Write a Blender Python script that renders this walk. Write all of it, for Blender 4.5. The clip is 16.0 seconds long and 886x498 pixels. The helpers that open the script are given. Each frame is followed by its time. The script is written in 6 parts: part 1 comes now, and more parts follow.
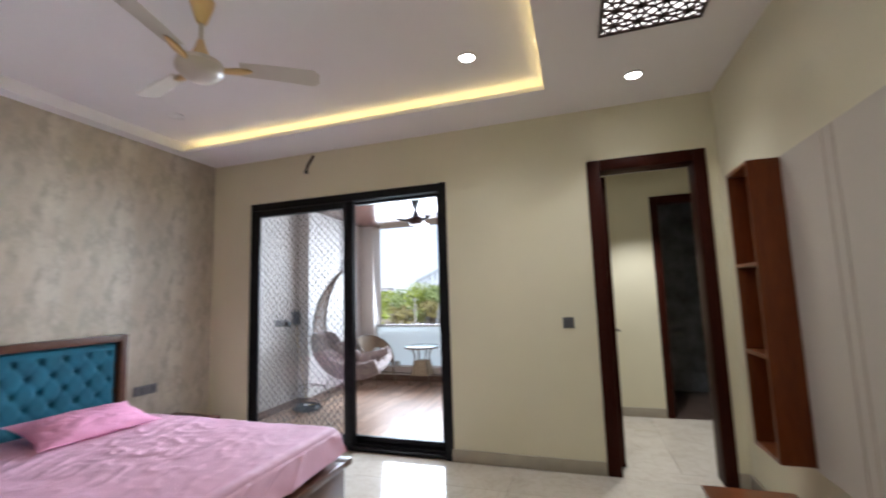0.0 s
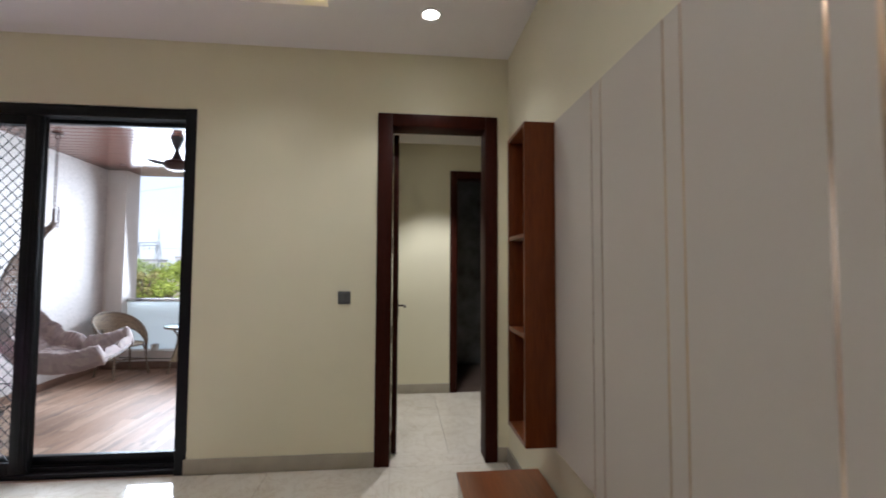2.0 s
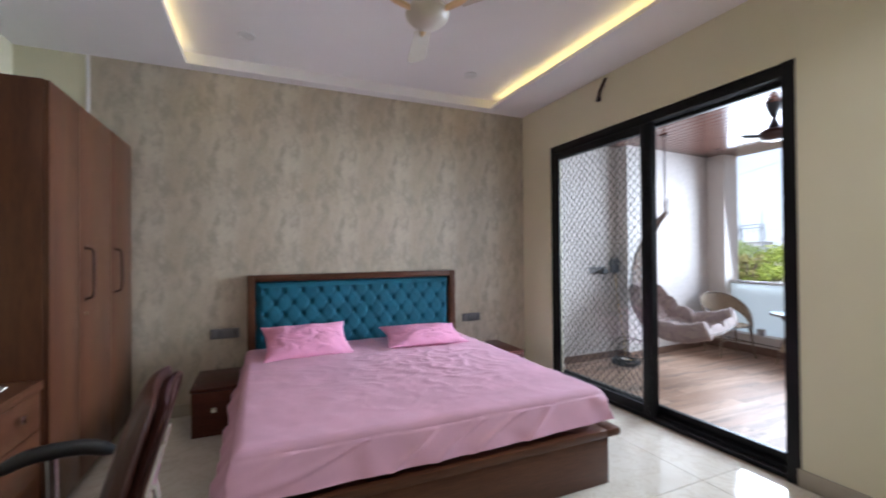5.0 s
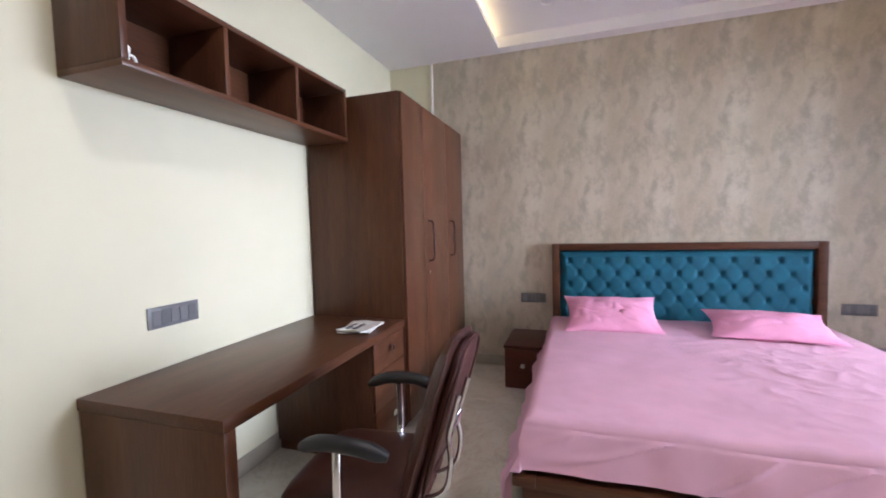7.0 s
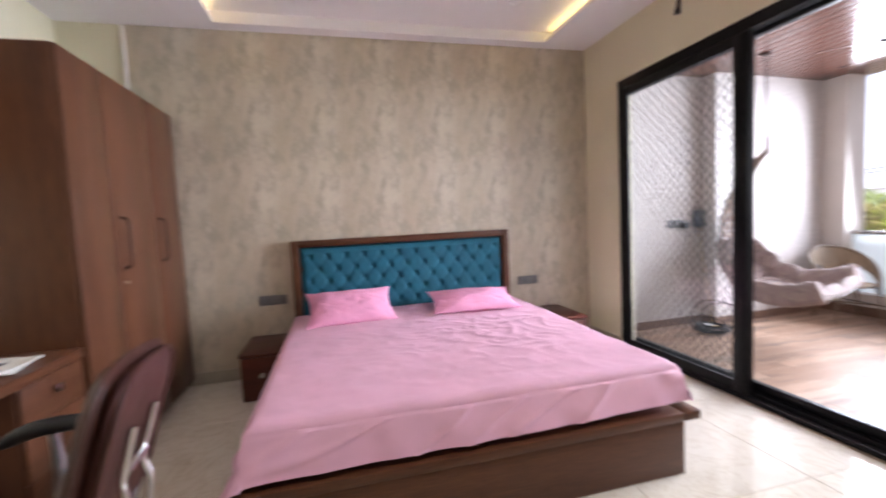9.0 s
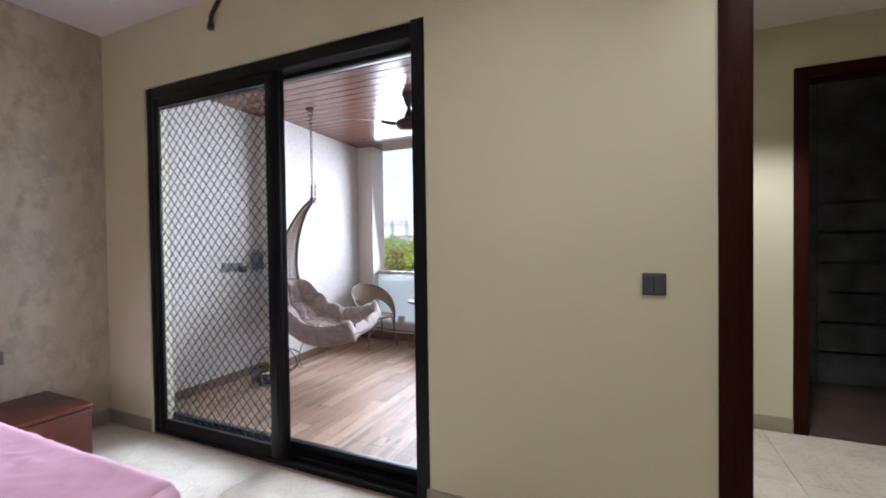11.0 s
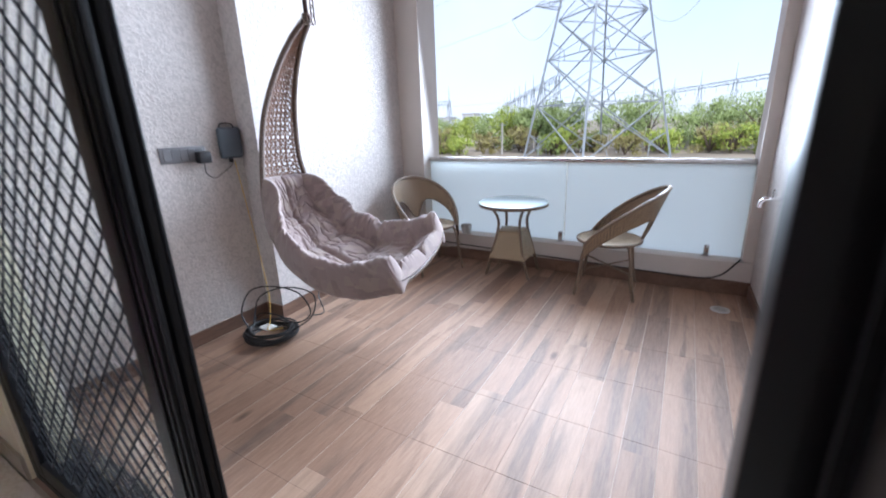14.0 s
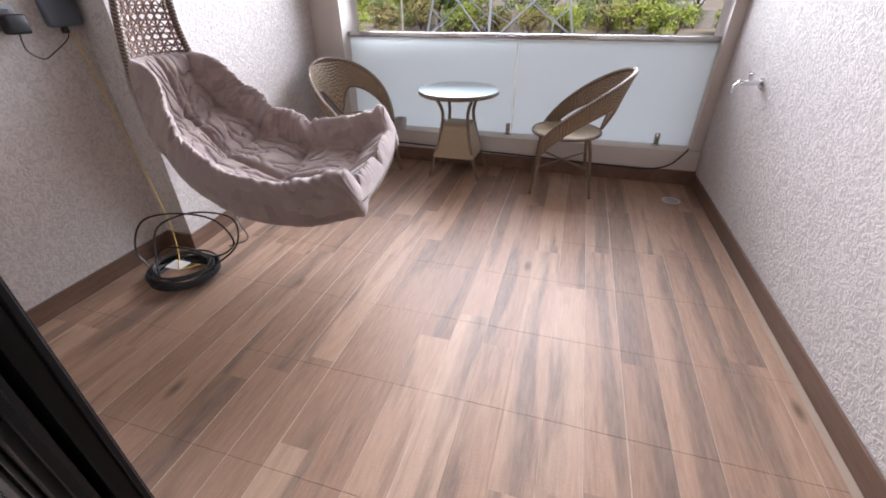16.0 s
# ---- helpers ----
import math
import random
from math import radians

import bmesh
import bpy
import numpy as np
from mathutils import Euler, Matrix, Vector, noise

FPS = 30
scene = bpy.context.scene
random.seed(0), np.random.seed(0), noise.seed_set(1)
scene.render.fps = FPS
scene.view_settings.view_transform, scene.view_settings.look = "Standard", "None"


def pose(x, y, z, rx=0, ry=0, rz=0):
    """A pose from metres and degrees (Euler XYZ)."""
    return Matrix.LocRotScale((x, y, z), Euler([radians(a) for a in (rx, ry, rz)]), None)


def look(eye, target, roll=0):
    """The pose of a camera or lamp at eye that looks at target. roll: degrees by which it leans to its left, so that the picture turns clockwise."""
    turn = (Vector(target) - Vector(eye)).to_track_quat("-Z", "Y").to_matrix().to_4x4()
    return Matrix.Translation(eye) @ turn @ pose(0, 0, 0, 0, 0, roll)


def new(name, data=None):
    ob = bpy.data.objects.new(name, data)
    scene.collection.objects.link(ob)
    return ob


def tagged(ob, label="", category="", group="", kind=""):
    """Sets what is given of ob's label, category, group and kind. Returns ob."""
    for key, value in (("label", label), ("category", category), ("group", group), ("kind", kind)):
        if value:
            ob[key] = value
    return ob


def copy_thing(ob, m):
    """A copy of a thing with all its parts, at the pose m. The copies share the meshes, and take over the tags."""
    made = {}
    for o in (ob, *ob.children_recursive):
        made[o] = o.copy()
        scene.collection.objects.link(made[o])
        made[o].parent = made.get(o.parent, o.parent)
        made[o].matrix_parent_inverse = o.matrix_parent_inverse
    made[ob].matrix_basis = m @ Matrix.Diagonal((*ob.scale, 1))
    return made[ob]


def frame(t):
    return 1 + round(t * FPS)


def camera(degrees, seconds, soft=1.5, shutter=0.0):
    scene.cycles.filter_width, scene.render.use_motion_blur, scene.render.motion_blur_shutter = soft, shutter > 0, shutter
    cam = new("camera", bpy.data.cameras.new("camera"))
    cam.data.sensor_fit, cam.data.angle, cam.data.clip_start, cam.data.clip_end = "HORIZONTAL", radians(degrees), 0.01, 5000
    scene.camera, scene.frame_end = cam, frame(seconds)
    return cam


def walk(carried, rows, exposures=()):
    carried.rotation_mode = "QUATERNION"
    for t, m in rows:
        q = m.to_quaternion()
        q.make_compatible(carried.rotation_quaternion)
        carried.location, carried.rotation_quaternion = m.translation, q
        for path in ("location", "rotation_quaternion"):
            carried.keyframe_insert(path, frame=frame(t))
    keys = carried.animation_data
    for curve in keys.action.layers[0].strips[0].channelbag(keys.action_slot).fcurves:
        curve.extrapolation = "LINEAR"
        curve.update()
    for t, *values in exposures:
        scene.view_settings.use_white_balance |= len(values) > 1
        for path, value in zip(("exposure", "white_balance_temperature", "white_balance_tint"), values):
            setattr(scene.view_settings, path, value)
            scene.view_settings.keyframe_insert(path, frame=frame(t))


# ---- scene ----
cam = camera(93.7, 16.0, soft=1.8, shutter=0.4)
PATH = [
    (0, (1.103, -3.535, 1.4), (0.497, -1.642, 1.622), -1.8),
    (0.5, (1.129, -3.529, 1.36), (1.013, -1.538, 1.513), -1.7),
    (1, (1.203, -3.423, 1.347), (1.463, -1.441, 1.414), -1.2),
    (1.5, (1.381, -3.178, 1.361), (1.717, -1.208, 1.427), -0.3),
    (2, (1.403, -2.931, 1.353), (1.602, -0.943, 1.448), 0.3),
    (2.5, (1.359, -2.723, 1.377), (1.196, -0.733, 1.497), 0.2),
    (3, (1.405, -2.635, 1.385), (0.747, -0.75, 1.504), 0.2),
    (3.5, (1.477, -2.619, 1.387), (0.38, -0.949, 1.479), 0.1),
    (4, (1.508, -2.663, 1.372), (0.078, -1.267, 1.443), -0.2),
    (4.5, (1.479, -2.725, 1.357), (-0.175, -1.602, 1.4), -0.4),
    (5, (1.362, -2.789, 1.338), (-0.47, -1.986, 1.356), -0.5),
    (5.2, (1.313, -2.821, 1.329), (-0.573, -2.155, 1.337), -0.4),
    (7.3, (1.181, -2.65, 1.358), (-0.691, -3.348, 1.276), -1.7),
    (7.5, (1.171, -2.637, 1.382), (-0.71, -3.318, 1.368), -1.9),
    (8, (1.167, -2.599, 1.428), (-0.744, -3.168, 1.595), -2.6),
    (8.5, (1.152, -2.562, 1.369), (-0.842, -2.718, 1.359), -2.8),
    (9, (1.125, -2.503, 1.284), (-0.81, -2.018, 1.14), -2.8),
    (9.5, (1.055, -2.462, 1.26), (-0.554, -1.279, 1.138), -2.1),
    (10, (1.025, -2.342, 1.288), (-0.153, -0.727, 1.237), -2.1),
    (10.2, (1.009, -2.237, 1.3), (-0.023, -0.524, 1.284), -2.2),
    (12.3, (0.601, -1.166, 1.347), (-0.132, 0.695, 1.29), -0.4),
    (12.5, (0.524, -1.038, 1.348), (-0.307, 0.779, 1.274), -0.2),
    (13, (0.262, -0.8, 1.275), (-0.696, 0.947, 1.108), -0.3),
    (13.5, (0.007, -0.572, 1.244), (-0.982, 1.134, 0.906), -1.1),
    (14, (-0.189, -0.301, 1.216), (-1.152, 1.355, 0.644), -2.1),
    (14.5, (-0.311, -0.165, 1.194), (-1.114, 1.478, 0.385), -2.5),
    (15, (-0.394, -0.081, 1.179), (-1.007, 1.56, 0.215), -1.9),
    (15.5, (-0.518, -0.07, 1.161), (-1.015, 1.562, 0.117), -1.0),
    (16, (-0.588, -0.073, 1.169), (-1.084, 1.556, 0.12), -0.6),
]
EXPOSURES = [(0, 1.52, 5750, 12), (1.2, 1.36, 5800, 12), (2.2, 1.4, 5700, 12), (3.5, 1.45, 5650, 12), (5.2, 1.45, 5600, 12), (7.3, 1.95, 5700, 21), (8.2, 1.98, 5700, 22), (9.2, 1.9, 6150, 20), (10.2, 1.48, 5850, 14), (12.3, 1.36, 5650, 14), (13, 1.32, 5500, 13), (13.5, 1.32, 5400, 12), (14, 1.36, 5550, 13), (14.6, 1.26, 6400, 20), (15.2, 1.22, 6550, 23), (16, 1.18, 6250, 20)]
walk(cam, [(t, look(eye, target, roll)) for t, eye, target, roll in PATH], EXPOSURES)

# ---------------------------------------------------------------- world, sun, lights
world = bpy.data.worlds.new("sky")
scene.world = world
world.use_nodes = True
wn = world.node_tree.nodes
sky = wn.new("ShaderNodeTexSky")
sky.sky_type = "NISHITA"
sky.sun_disc = False
sky.sun_elevation, sky.sun_rotation = radians(52), radians(150)
sky.air_density, sky.dust_density, sky.ozone_density = 1.0, 1.0, 1.5
wn["Background"].inputs["Strength"].default_value = 0.071
cloud = wn.new("ShaderNodeTexNoise")
cloud.inputs["Scale"].default_value, cloud.inputs["Detail"].default_value = 2.2, 6.0
veil = wn.new("ShaderNodeMapRange")
veil.inputs[1].default_value, veil.inputs[2].default_value, veil.inputs[3].default_value, veil.inputs[4].default_value = 0.35, 0.7, 0.62, 0.95
veiled = wn.new("ShaderNodeMix")
veiled.data_type = "RGBA"
veiled.inputs[7].default_value = (6.2, 6.5, 7.1, 1)
wl = world.node_tree.links
wl.new(cloud.outputs["Fac"], veil.inputs[0])
wl.new(veil.outputs[0], veiled.inputs[0])
wl.new(sky.outputs["Color"], veiled.inputs[6])
wl.new(veiled.outputs[2], wn["Background"].inputs["Color"])
sun = new("sun", bpy.data.lights.new("sun", "SUN"))
sun.data.energy, sun.data.angle, sun.data.color = 1.9, radians(12), (1.0, 0.95, 0.87)
sun.matrix_world = look((40, -60, 90), (0, 0, 0))

# daylight of the open sky, standing in the balcony's opening
opening = new("sky_in_opening", bpy.data.lights.new("sky_in_opening", "AREA"))
opening.data.shape, opening.data.size, opening.data.size_y = "RECTANGLE", 2.4, 1.6
opening.data.spread = radians(116)
opening.data.energy, opening.data.color = 64, (0.87, 0.95, 1.0)
opening.matrix_world = look((-1.04, 3.13, 1.78), (-1.15, 0.0, 1.22))

W, E, S, N = -2.675, 2.17, -4.45, 0.0      # faces of the bedroom's walls
ZC, ZU = 2.895, 2.99                        # border of the false ceiling, raised middle
BZ = 2.66                                   # balcony ceiling


def spot_lamp(x, y, z, watts, angle, blend, colour=(1.0, 0.95, 0.87)):
    ob = new("downlight_lamp", bpy.data.lights.new("downlight_lamp", "SPOT"))
    ob.data.energy, ob.data.spot_size, ob.data.spot_blend, ob.data.color = watts, radians(angle), blend, colour
    ob.data.shadow_soft_size = 0.07
    ob.location = (x, y, z)


SPOTS_ON = [(0.49, -0.964, ZU), (1.566, -0.494, ZC), (1.75, 0.95, 2.75), (0.49, -2.88, ZU)]
SPOTS_OFF = [(-2.075, -2.88, ZU), (-2.05, -1.0, ZU)]
for (sx, sy, sz), watts, angle, blend in zip(SPOTS_ON, (11, 10, 50, 14), (140, 116, 90, 150), (0.8, 0.7, 0.5, 0.3)):
    spot_lamp(sx, sy, sz - 0.03, watts, angle, blend)

# ---------------------------------------------------------------- mesh helpers
ORG = {}


def link_mesh(name, bm, material, smooth=True):
    me = bpy.data.meshes.new(name)
    bm.normal_update()
    bm.to_mesh(me)
    bm.free()
    if smooth:
        me.shade_smooth()
        me.set_sharp_from_angle(angle=radians(38))
    mats = material if isinstance(material, (list, tuple)) else [material]
    for m in mats:
        me.materials.append(m)
    return new(name, me)


def thing(name, at, label, category, group=""):
    ob = new(name)
    ob.empty_display_size = 0.1
    ob.location = at
    ORG[ob.name] = Vector(at)
    return tagged(ob, label, category, group)


def part(name, bm, material, parent, label=""):
    """One mesh, built in world places, as a part of a thing or of a part."""
    org = ORG[parent.name]
    bmesh.ops.translate(bm, vec=-org, verts=bm.verts)
    ob = link_mesh(name, bm, material)
    ob.parent = parent
    ORG[ob.name] = org
    if label:
        ob["label"] = label
    return ob


def solo(name, bm, material, at, label, category, group="", kind=""):
    """A thing of one mesh."""
    bmesh.ops.translate(bm, vec=-Vector(at), verts=bm.verts)
    ob = link_mesh(name, bm, material)
    ob.location = at
    ORG[ob.name] = Vector(at)
    return tagged(ob, label, category, group, kind)


def structure(name, bm, material, label=""):
    ob = link_mesh(name, bm, material)
    ORG[ob.name] = Vector((0, 0, 0))
    return tagged(ob, label or name.replace("_", " "), name.split("_")[0], "", "structure")


def box(x0, x1, y0, y1, z0, z1, bevel=0.0, seg=2):
    bm = bmesh.new()
    bmesh.ops.create_cube(bm, size=1.0)
    for v in bm.verts:
        v.co = Vector(((x0 + x1) / 2 + v.co.x * (x1 - x0), (y0 + y1) / 2 + v.co.y * (y1 - y0), (z0 + z1) / 2 + v.co.z * (z1 - z0)))
    if bevel:
        bmesh.ops.bevel(bm, geom=bm.edges[:], offset=bevel, segments=seg, affect="EDGES", profile=0.5)
    return bm


def join(*bms):
    out = bmesh.new()
    for b in bms:
        me = bpy.data.meshes.new("tmp")
        b.to_mesh(me)
        b.free()
        out.from_mesh(me)
        bpy.data.meshes.remove(me)
    return out


def prism(outline, z0, z1):
    """An upright block over a plan outline, counterclockwise."""
    bm = bmesh.new()
    low = [bm.verts.new((x, y, z0)) for x, y in outline]
    top = [bm.verts.new((x, y, z1)) for x, y in outline]
    bm.faces.new(low[::-1])
    bm.faces.new(top)
    for i in range(len(outline)):
        j = (i + 1) % len(outline)
        bm.faces.new((low[i], low[j], top[j], top[i]))
    return bm


def tube(points, radius, seg=8, closed=False, caps=True):
    """A round bar along points; radius a number or one for each point."""
    pts = [Vector(p) for p in points]
    n = len(pts)
    rad = radius if isinstance(radius, (list, tuple)) else [radius] * n
    bm = bmesh.new()
    uvl = bm.loops.layers.uv.new("UVMap")
    rings, normal, run, lens = [], None, 0.0, []
    for i, p in enumerate(pts):
        a = pts[i - 1] if (i or closed) else p
        b = pts[(i + 1) % n] if (i < n - 1 or closed) else p
        d = (b - a).normalized()
        if normal is None:
            normal = d.orthogonal().normalized()
        normal = (normal - d * normal.dot(d)).normalized()
        side = d.cross(normal)
        rings.append([bm.verts.new(p + rad[i] * (math.cos(k * math.tau / seg) * normal + math.sin(k * math.tau / seg) * side)) for k in range(seg)])
        run += (p - pts[i - 1]).length if i else 0.0
        lens.append(run)
    for i in range(n if closed else n - 1):
        a, b = rings[i], rings[(i + 1) % n]
        la, lb = lens[i], lens[i + 1] if i + 1 < n else lens[i] + 0.05
        for k in range(seg):
            f = bm.faces.new((a[k], a[(k + 1) % seg], b[(k + 1) % seg], b[k]))
            for loop, uv in zip(f.loops, ((k / seg, la), ((k + 1) / seg, la), ((k + 1) / seg, lb), (k / seg, lb))):
                loop[uvl].uv = uv
    if caps and not closed:
        bm.faces.new(rings[0][::-1])
        bm.faces.new(rings[-1])
    return bm


def lathe(profile, x, y, z, seg=32):
    """A turned shape from (radius, height) pairs round an upright axis."""
    bm = bmesh.new()
    rings = []
    for r, h in profile:
        if r < 1e-5:
            rings.append([bm.verts.new((x, y, z + h))])
        else:
            rings.append([bm.verts.new((x + r * math.cos(k * math.tau / seg), y + r * math.sin(k * math.tau / seg), z + h)) for k in range(seg)])
    for a, b in zip(rings, rings[1:]):
        for k in range(seg):
            j = (k + 1) % seg
            vs = [a[k % len(a)], a[j % len(a)], b[j % len(b)], b[k % len(b)]]
            vs = [v for i, v in enumerate(vs) if v not in vs[:i]]
            if len(vs) > 2:
                bm.faces.new(vs)
    bmesh.ops.recalc_face_normals(bm, faces=bm.faces[:])
    return bm


def sheet(fn, nu, nv, thick=0.0, uv=(1, 1)):
    """A surface fn(u, v) over the unit square, given thickness along its normals."""
    bm = bmesh.new()
    uvl = bm.loops.layers.uv.new("UVMap")
    g = [[Vector(fn(i / nu, j / nv)) for j in range(nv + 1)] for i in range(nu + 1)]

    def nrm(i, j):
        a = g[min(i + 1, nu)][j] - g[max(i - 1, 0)][j]
        b = g[i][min(j + 1, nv)] - g[i][max(j - 1, 0)]
        c = a.cross(b)
        return c.normalized() if c.length > 1e-9 else Vector((0, 0, 1))
    layers = [[[bm.verts.new(g[i][j]) for j in range(nv + 1)] for i in range(nu + 1)]]
    if thick:
        layers.append([[bm.verts.new(g[i][j] - thick * nrm(i, j)) for j in range(nv + 1)] for i in range(nu + 1)])
    for n, L in enumerate(layers):
        for i in range(nu):
            for j in range(nv):
                q = [(i, j), (i + 1, j), (i + 1, j + 1), (i, j + 1)]
                q = q[::-1] if n else q
                f = bm.faces.new([L[a][b] for a, b in q])
                for loop, (a, b) in zip(f.loops, q):
                    loop[uvl].uv = (a / nu * uv[0], b / nv * uv[1])
    if thick:
        A, B = layers
        edge = [(i, 0) for i in range(nu)] + [(nu, j) for j in range(nv)] + [(i, nv) for i in range(nu, 0, -1)] + [(0, j) for j in range(nv, 0, -1)]
        for k in range(len(edge)):
            (a, b), (c, d) = edge[k], edge[(k + 1) % len(edge)]
            bm.faces.new((A[a][b], B[a][b], B[c][d], A[c][d]))
        bmesh.ops.recalc_face_normals(bm, faces=bm.faces[:])
    return bm


def spline(points, n):
    """n + 1 points on a smooth curve through the given ones."""
    p = [Vector(q) for q in points]
    p = [2 * p[0] - p[1]] + p + [2 * p[-1] - p[-2]]
    m = len(p) - 3
    out = []
    for i in range(n + 1):
        t = i / n * m
        k = min(int(t), m - 1)
        t -= k
        a, b, c, d = p[k:k + 4]
        out.append(0.5 * ((2 * b) + (c - a) * t + (2 * a - 5 * b + 4 * c - d) * t * t + (3 * b - a - 3 * c + d) * t ** 3))
    return out


def ramp(x, table):
    for (a, fa), (b, fb) in zip(table, table[1:]):
        if x <= b:
            return fa + (fb - fa) * max(0.0, (x - a) / (b - a))
    return table[-1][1]


# ---------------------------------------------------------------- materials
def base_mat(name):
    m = bpy.data.materials.new(name)
    m.use_nodes = True
    nt = m.node_tree
    return m, nt, nt.nodes["Principled BSDF"]


def node(nt, kind, **inputs):
    n = nt.nodes.new(kind)
    for k, v in inputs.items():
        n.inputs[k.replace("_", " ")].default_value = v
    return n


def coords(nt, scale=(1, 1, 1), uv=False, world_space=False):
    if world_space:
        src = nt.nodes.new("ShaderNodeNewGeometry").outputs["Position"]
    else:
        src = nt.nodes.new("ShaderNodeTexCoord").outputs["UV" if uv else "Object"]
    mp = nt.nodes.new("ShaderNodeMapping")
    mp.inputs["Scale"].default_value = scale
    nt.links.new(src, mp.inputs["Vector"])
    return mp.outputs["Vector"]


def noise_tex(nt, vec, scale, detail=4.0, rough=0.55, distortion=0.0):
    n = node(nt, "ShaderNodeTexNoise", Scale=scale, Detail=detail, Roughness=rough, Distortion=distortion)
    nt.links.new(vec, n.inputs["Vector"])
    return n.outputs["Fac"]


def colour_ramp(nt, fac, stops):
    r = nt.nodes.new("ShaderNodeValToRGB")
    el = r.color_ramp.elements
    while len(el) < len(stops):
        el.new(0.5)
    for e, (pos, col) in zip(el, stops):
        e.position, e.color = pos, (*col, 1)
    nt.links.new(fac, r.inputs["Fac"])
    return r.outputs["Color"]


def mix(nt, fac, a, b, mode="MIX"):
    n = nt.nodes.new("ShaderNodeMix")
    n.data_type, n.blend_type = "RGBA", mode
    for sock, val in ((n.inputs[0], fac), (n.inputs[6], a), (n.inputs[7], b)):
        if isinstance(val, (int, float)):
            sock.default_value = val
        elif isinstance(val, tuple):
            sock.default_value = (*val, 1)
        else:
            nt.links.new(val, sock)
    return n.outputs[2]


def bump(nt, bsdf, height, strength, dist=0.01):
    b = node(nt, "ShaderNodeBump", Strength=strength, Distance=dist)
    nt.links.new(height, b.inputs["Height"])
    nt.links.new(b.outputs["Normal"], bsdf.inputs["Normal"])


def tint(c, k):
    return tuple(min(1.0, x * k) for x in c)


def plain(name, col, rough=0.5, metal=0.0, var=0.06, scale=6.0, grain=120.0, relief=0.05, spec=0.5):
    """Paint, plastic, metal or cloth: two scales of variation and a fine relief."""
    m, nt, b = base_mat(name)
    v = coords(nt)
    c = colour_ramp(nt, noise_tex(nt, v, scale, 5), [(0.3, tint(col, 1 - var)), (0.7, tint(col, 1 + var))])
    fine = noise_tex(nt, v, grain, 3)
    nt.links.new(c, b.inputs["Base Color"])
    r = nt.nodes.new("ShaderNodeMapRange")
    nt.links.new(fine, r.inputs[0])
    r.inputs[3].default_value, r.inputs[4].default_value = max(0.02, rough - 0.06), min(1, rough + 0.06)
    nt.links.new(r.outputs[0], b.inputs["Roughness"])
    b.inputs["Metallic"].default_value = metal
    b.inputs["Specular IOR Level"].default_value = spec
    if relief:
        bump(nt, b, fine, relief, 0.004)
    return m


def wood(name, dark, light, axis=2, rough=0.38, ring=9.0, vary=0.15, relief=0.06, spec=0.5):
    """Veneer or board with the grain along one axis."""
    m, nt, b = base_mat(name)
    stretch = [1.0, 1.0, 1.0]
    stretch[axis] = 0.07
    v = coords(nt, tuple(stretch))
    info = nt.nodes.new("ShaderNodeObjectInfo")
    add = nt.nodes.new("ShaderNodeVectorMath")
    add.operation = "MULTIPLY_ADD"
    add.inputs[1].default_value = (1, 1, 1)
    comb = nt.nodes.new("ShaderNodeCombineXYZ")
    mul = nt.nodes.new("ShaderNodeMath")
    mul.operation, mul.inputs[1].default_value = "MULTIPLY", 13.0
    nt.links.new(info.outputs["Random"], mul.inputs[0])
    for i in range(3):
        nt.links.new(mul.outputs[0], comb.inputs[i])
    nt.links.new(v, add.inputs[0])
    nt.links.new(comb.outputs[0], add.inputs[2])
    v = add.outputs[0]
    broad = noise_tex(nt, v, ring, 4, 0.6, 0.8)
    fine = noise_tex(nt, v, ring * 14, 3, 0.7)
    c = colour_ramp(nt, broad, [(0.25, dark), (0.55, tuple((a + q) / 2 for a, q in zip(dark, light))), (0.8, light)])
    c = mix(nt, 0.35, c, colour_ramp(nt, fine, [(0.35, tint(dark, 0.7)), (0.7, light)]))
    hs = nt.nodes.new("ShaderNodeHueSaturation")
    mr = nt.nodes.new("ShaderNodeMapRange")
    nt.links.new(info.outputs["Random"], mr.inputs[0])
    mr.inputs[3].default_value, mr.inputs[4].default_value = 1 - vary, 1 + vary
    nt.links.new(mr.outputs[0], hs.inputs["Value"])
    nt.links.new(c, hs.inputs["Color"])
    nt.links.new(hs.outputs["Color"], b.inputs["Base Color"])
    b.inputs["Roughness"].default_value = rough
    b.inputs["Specular IOR Level"].default_value = spec
    bump(nt, b, fine, relief, 0.003)
    return m


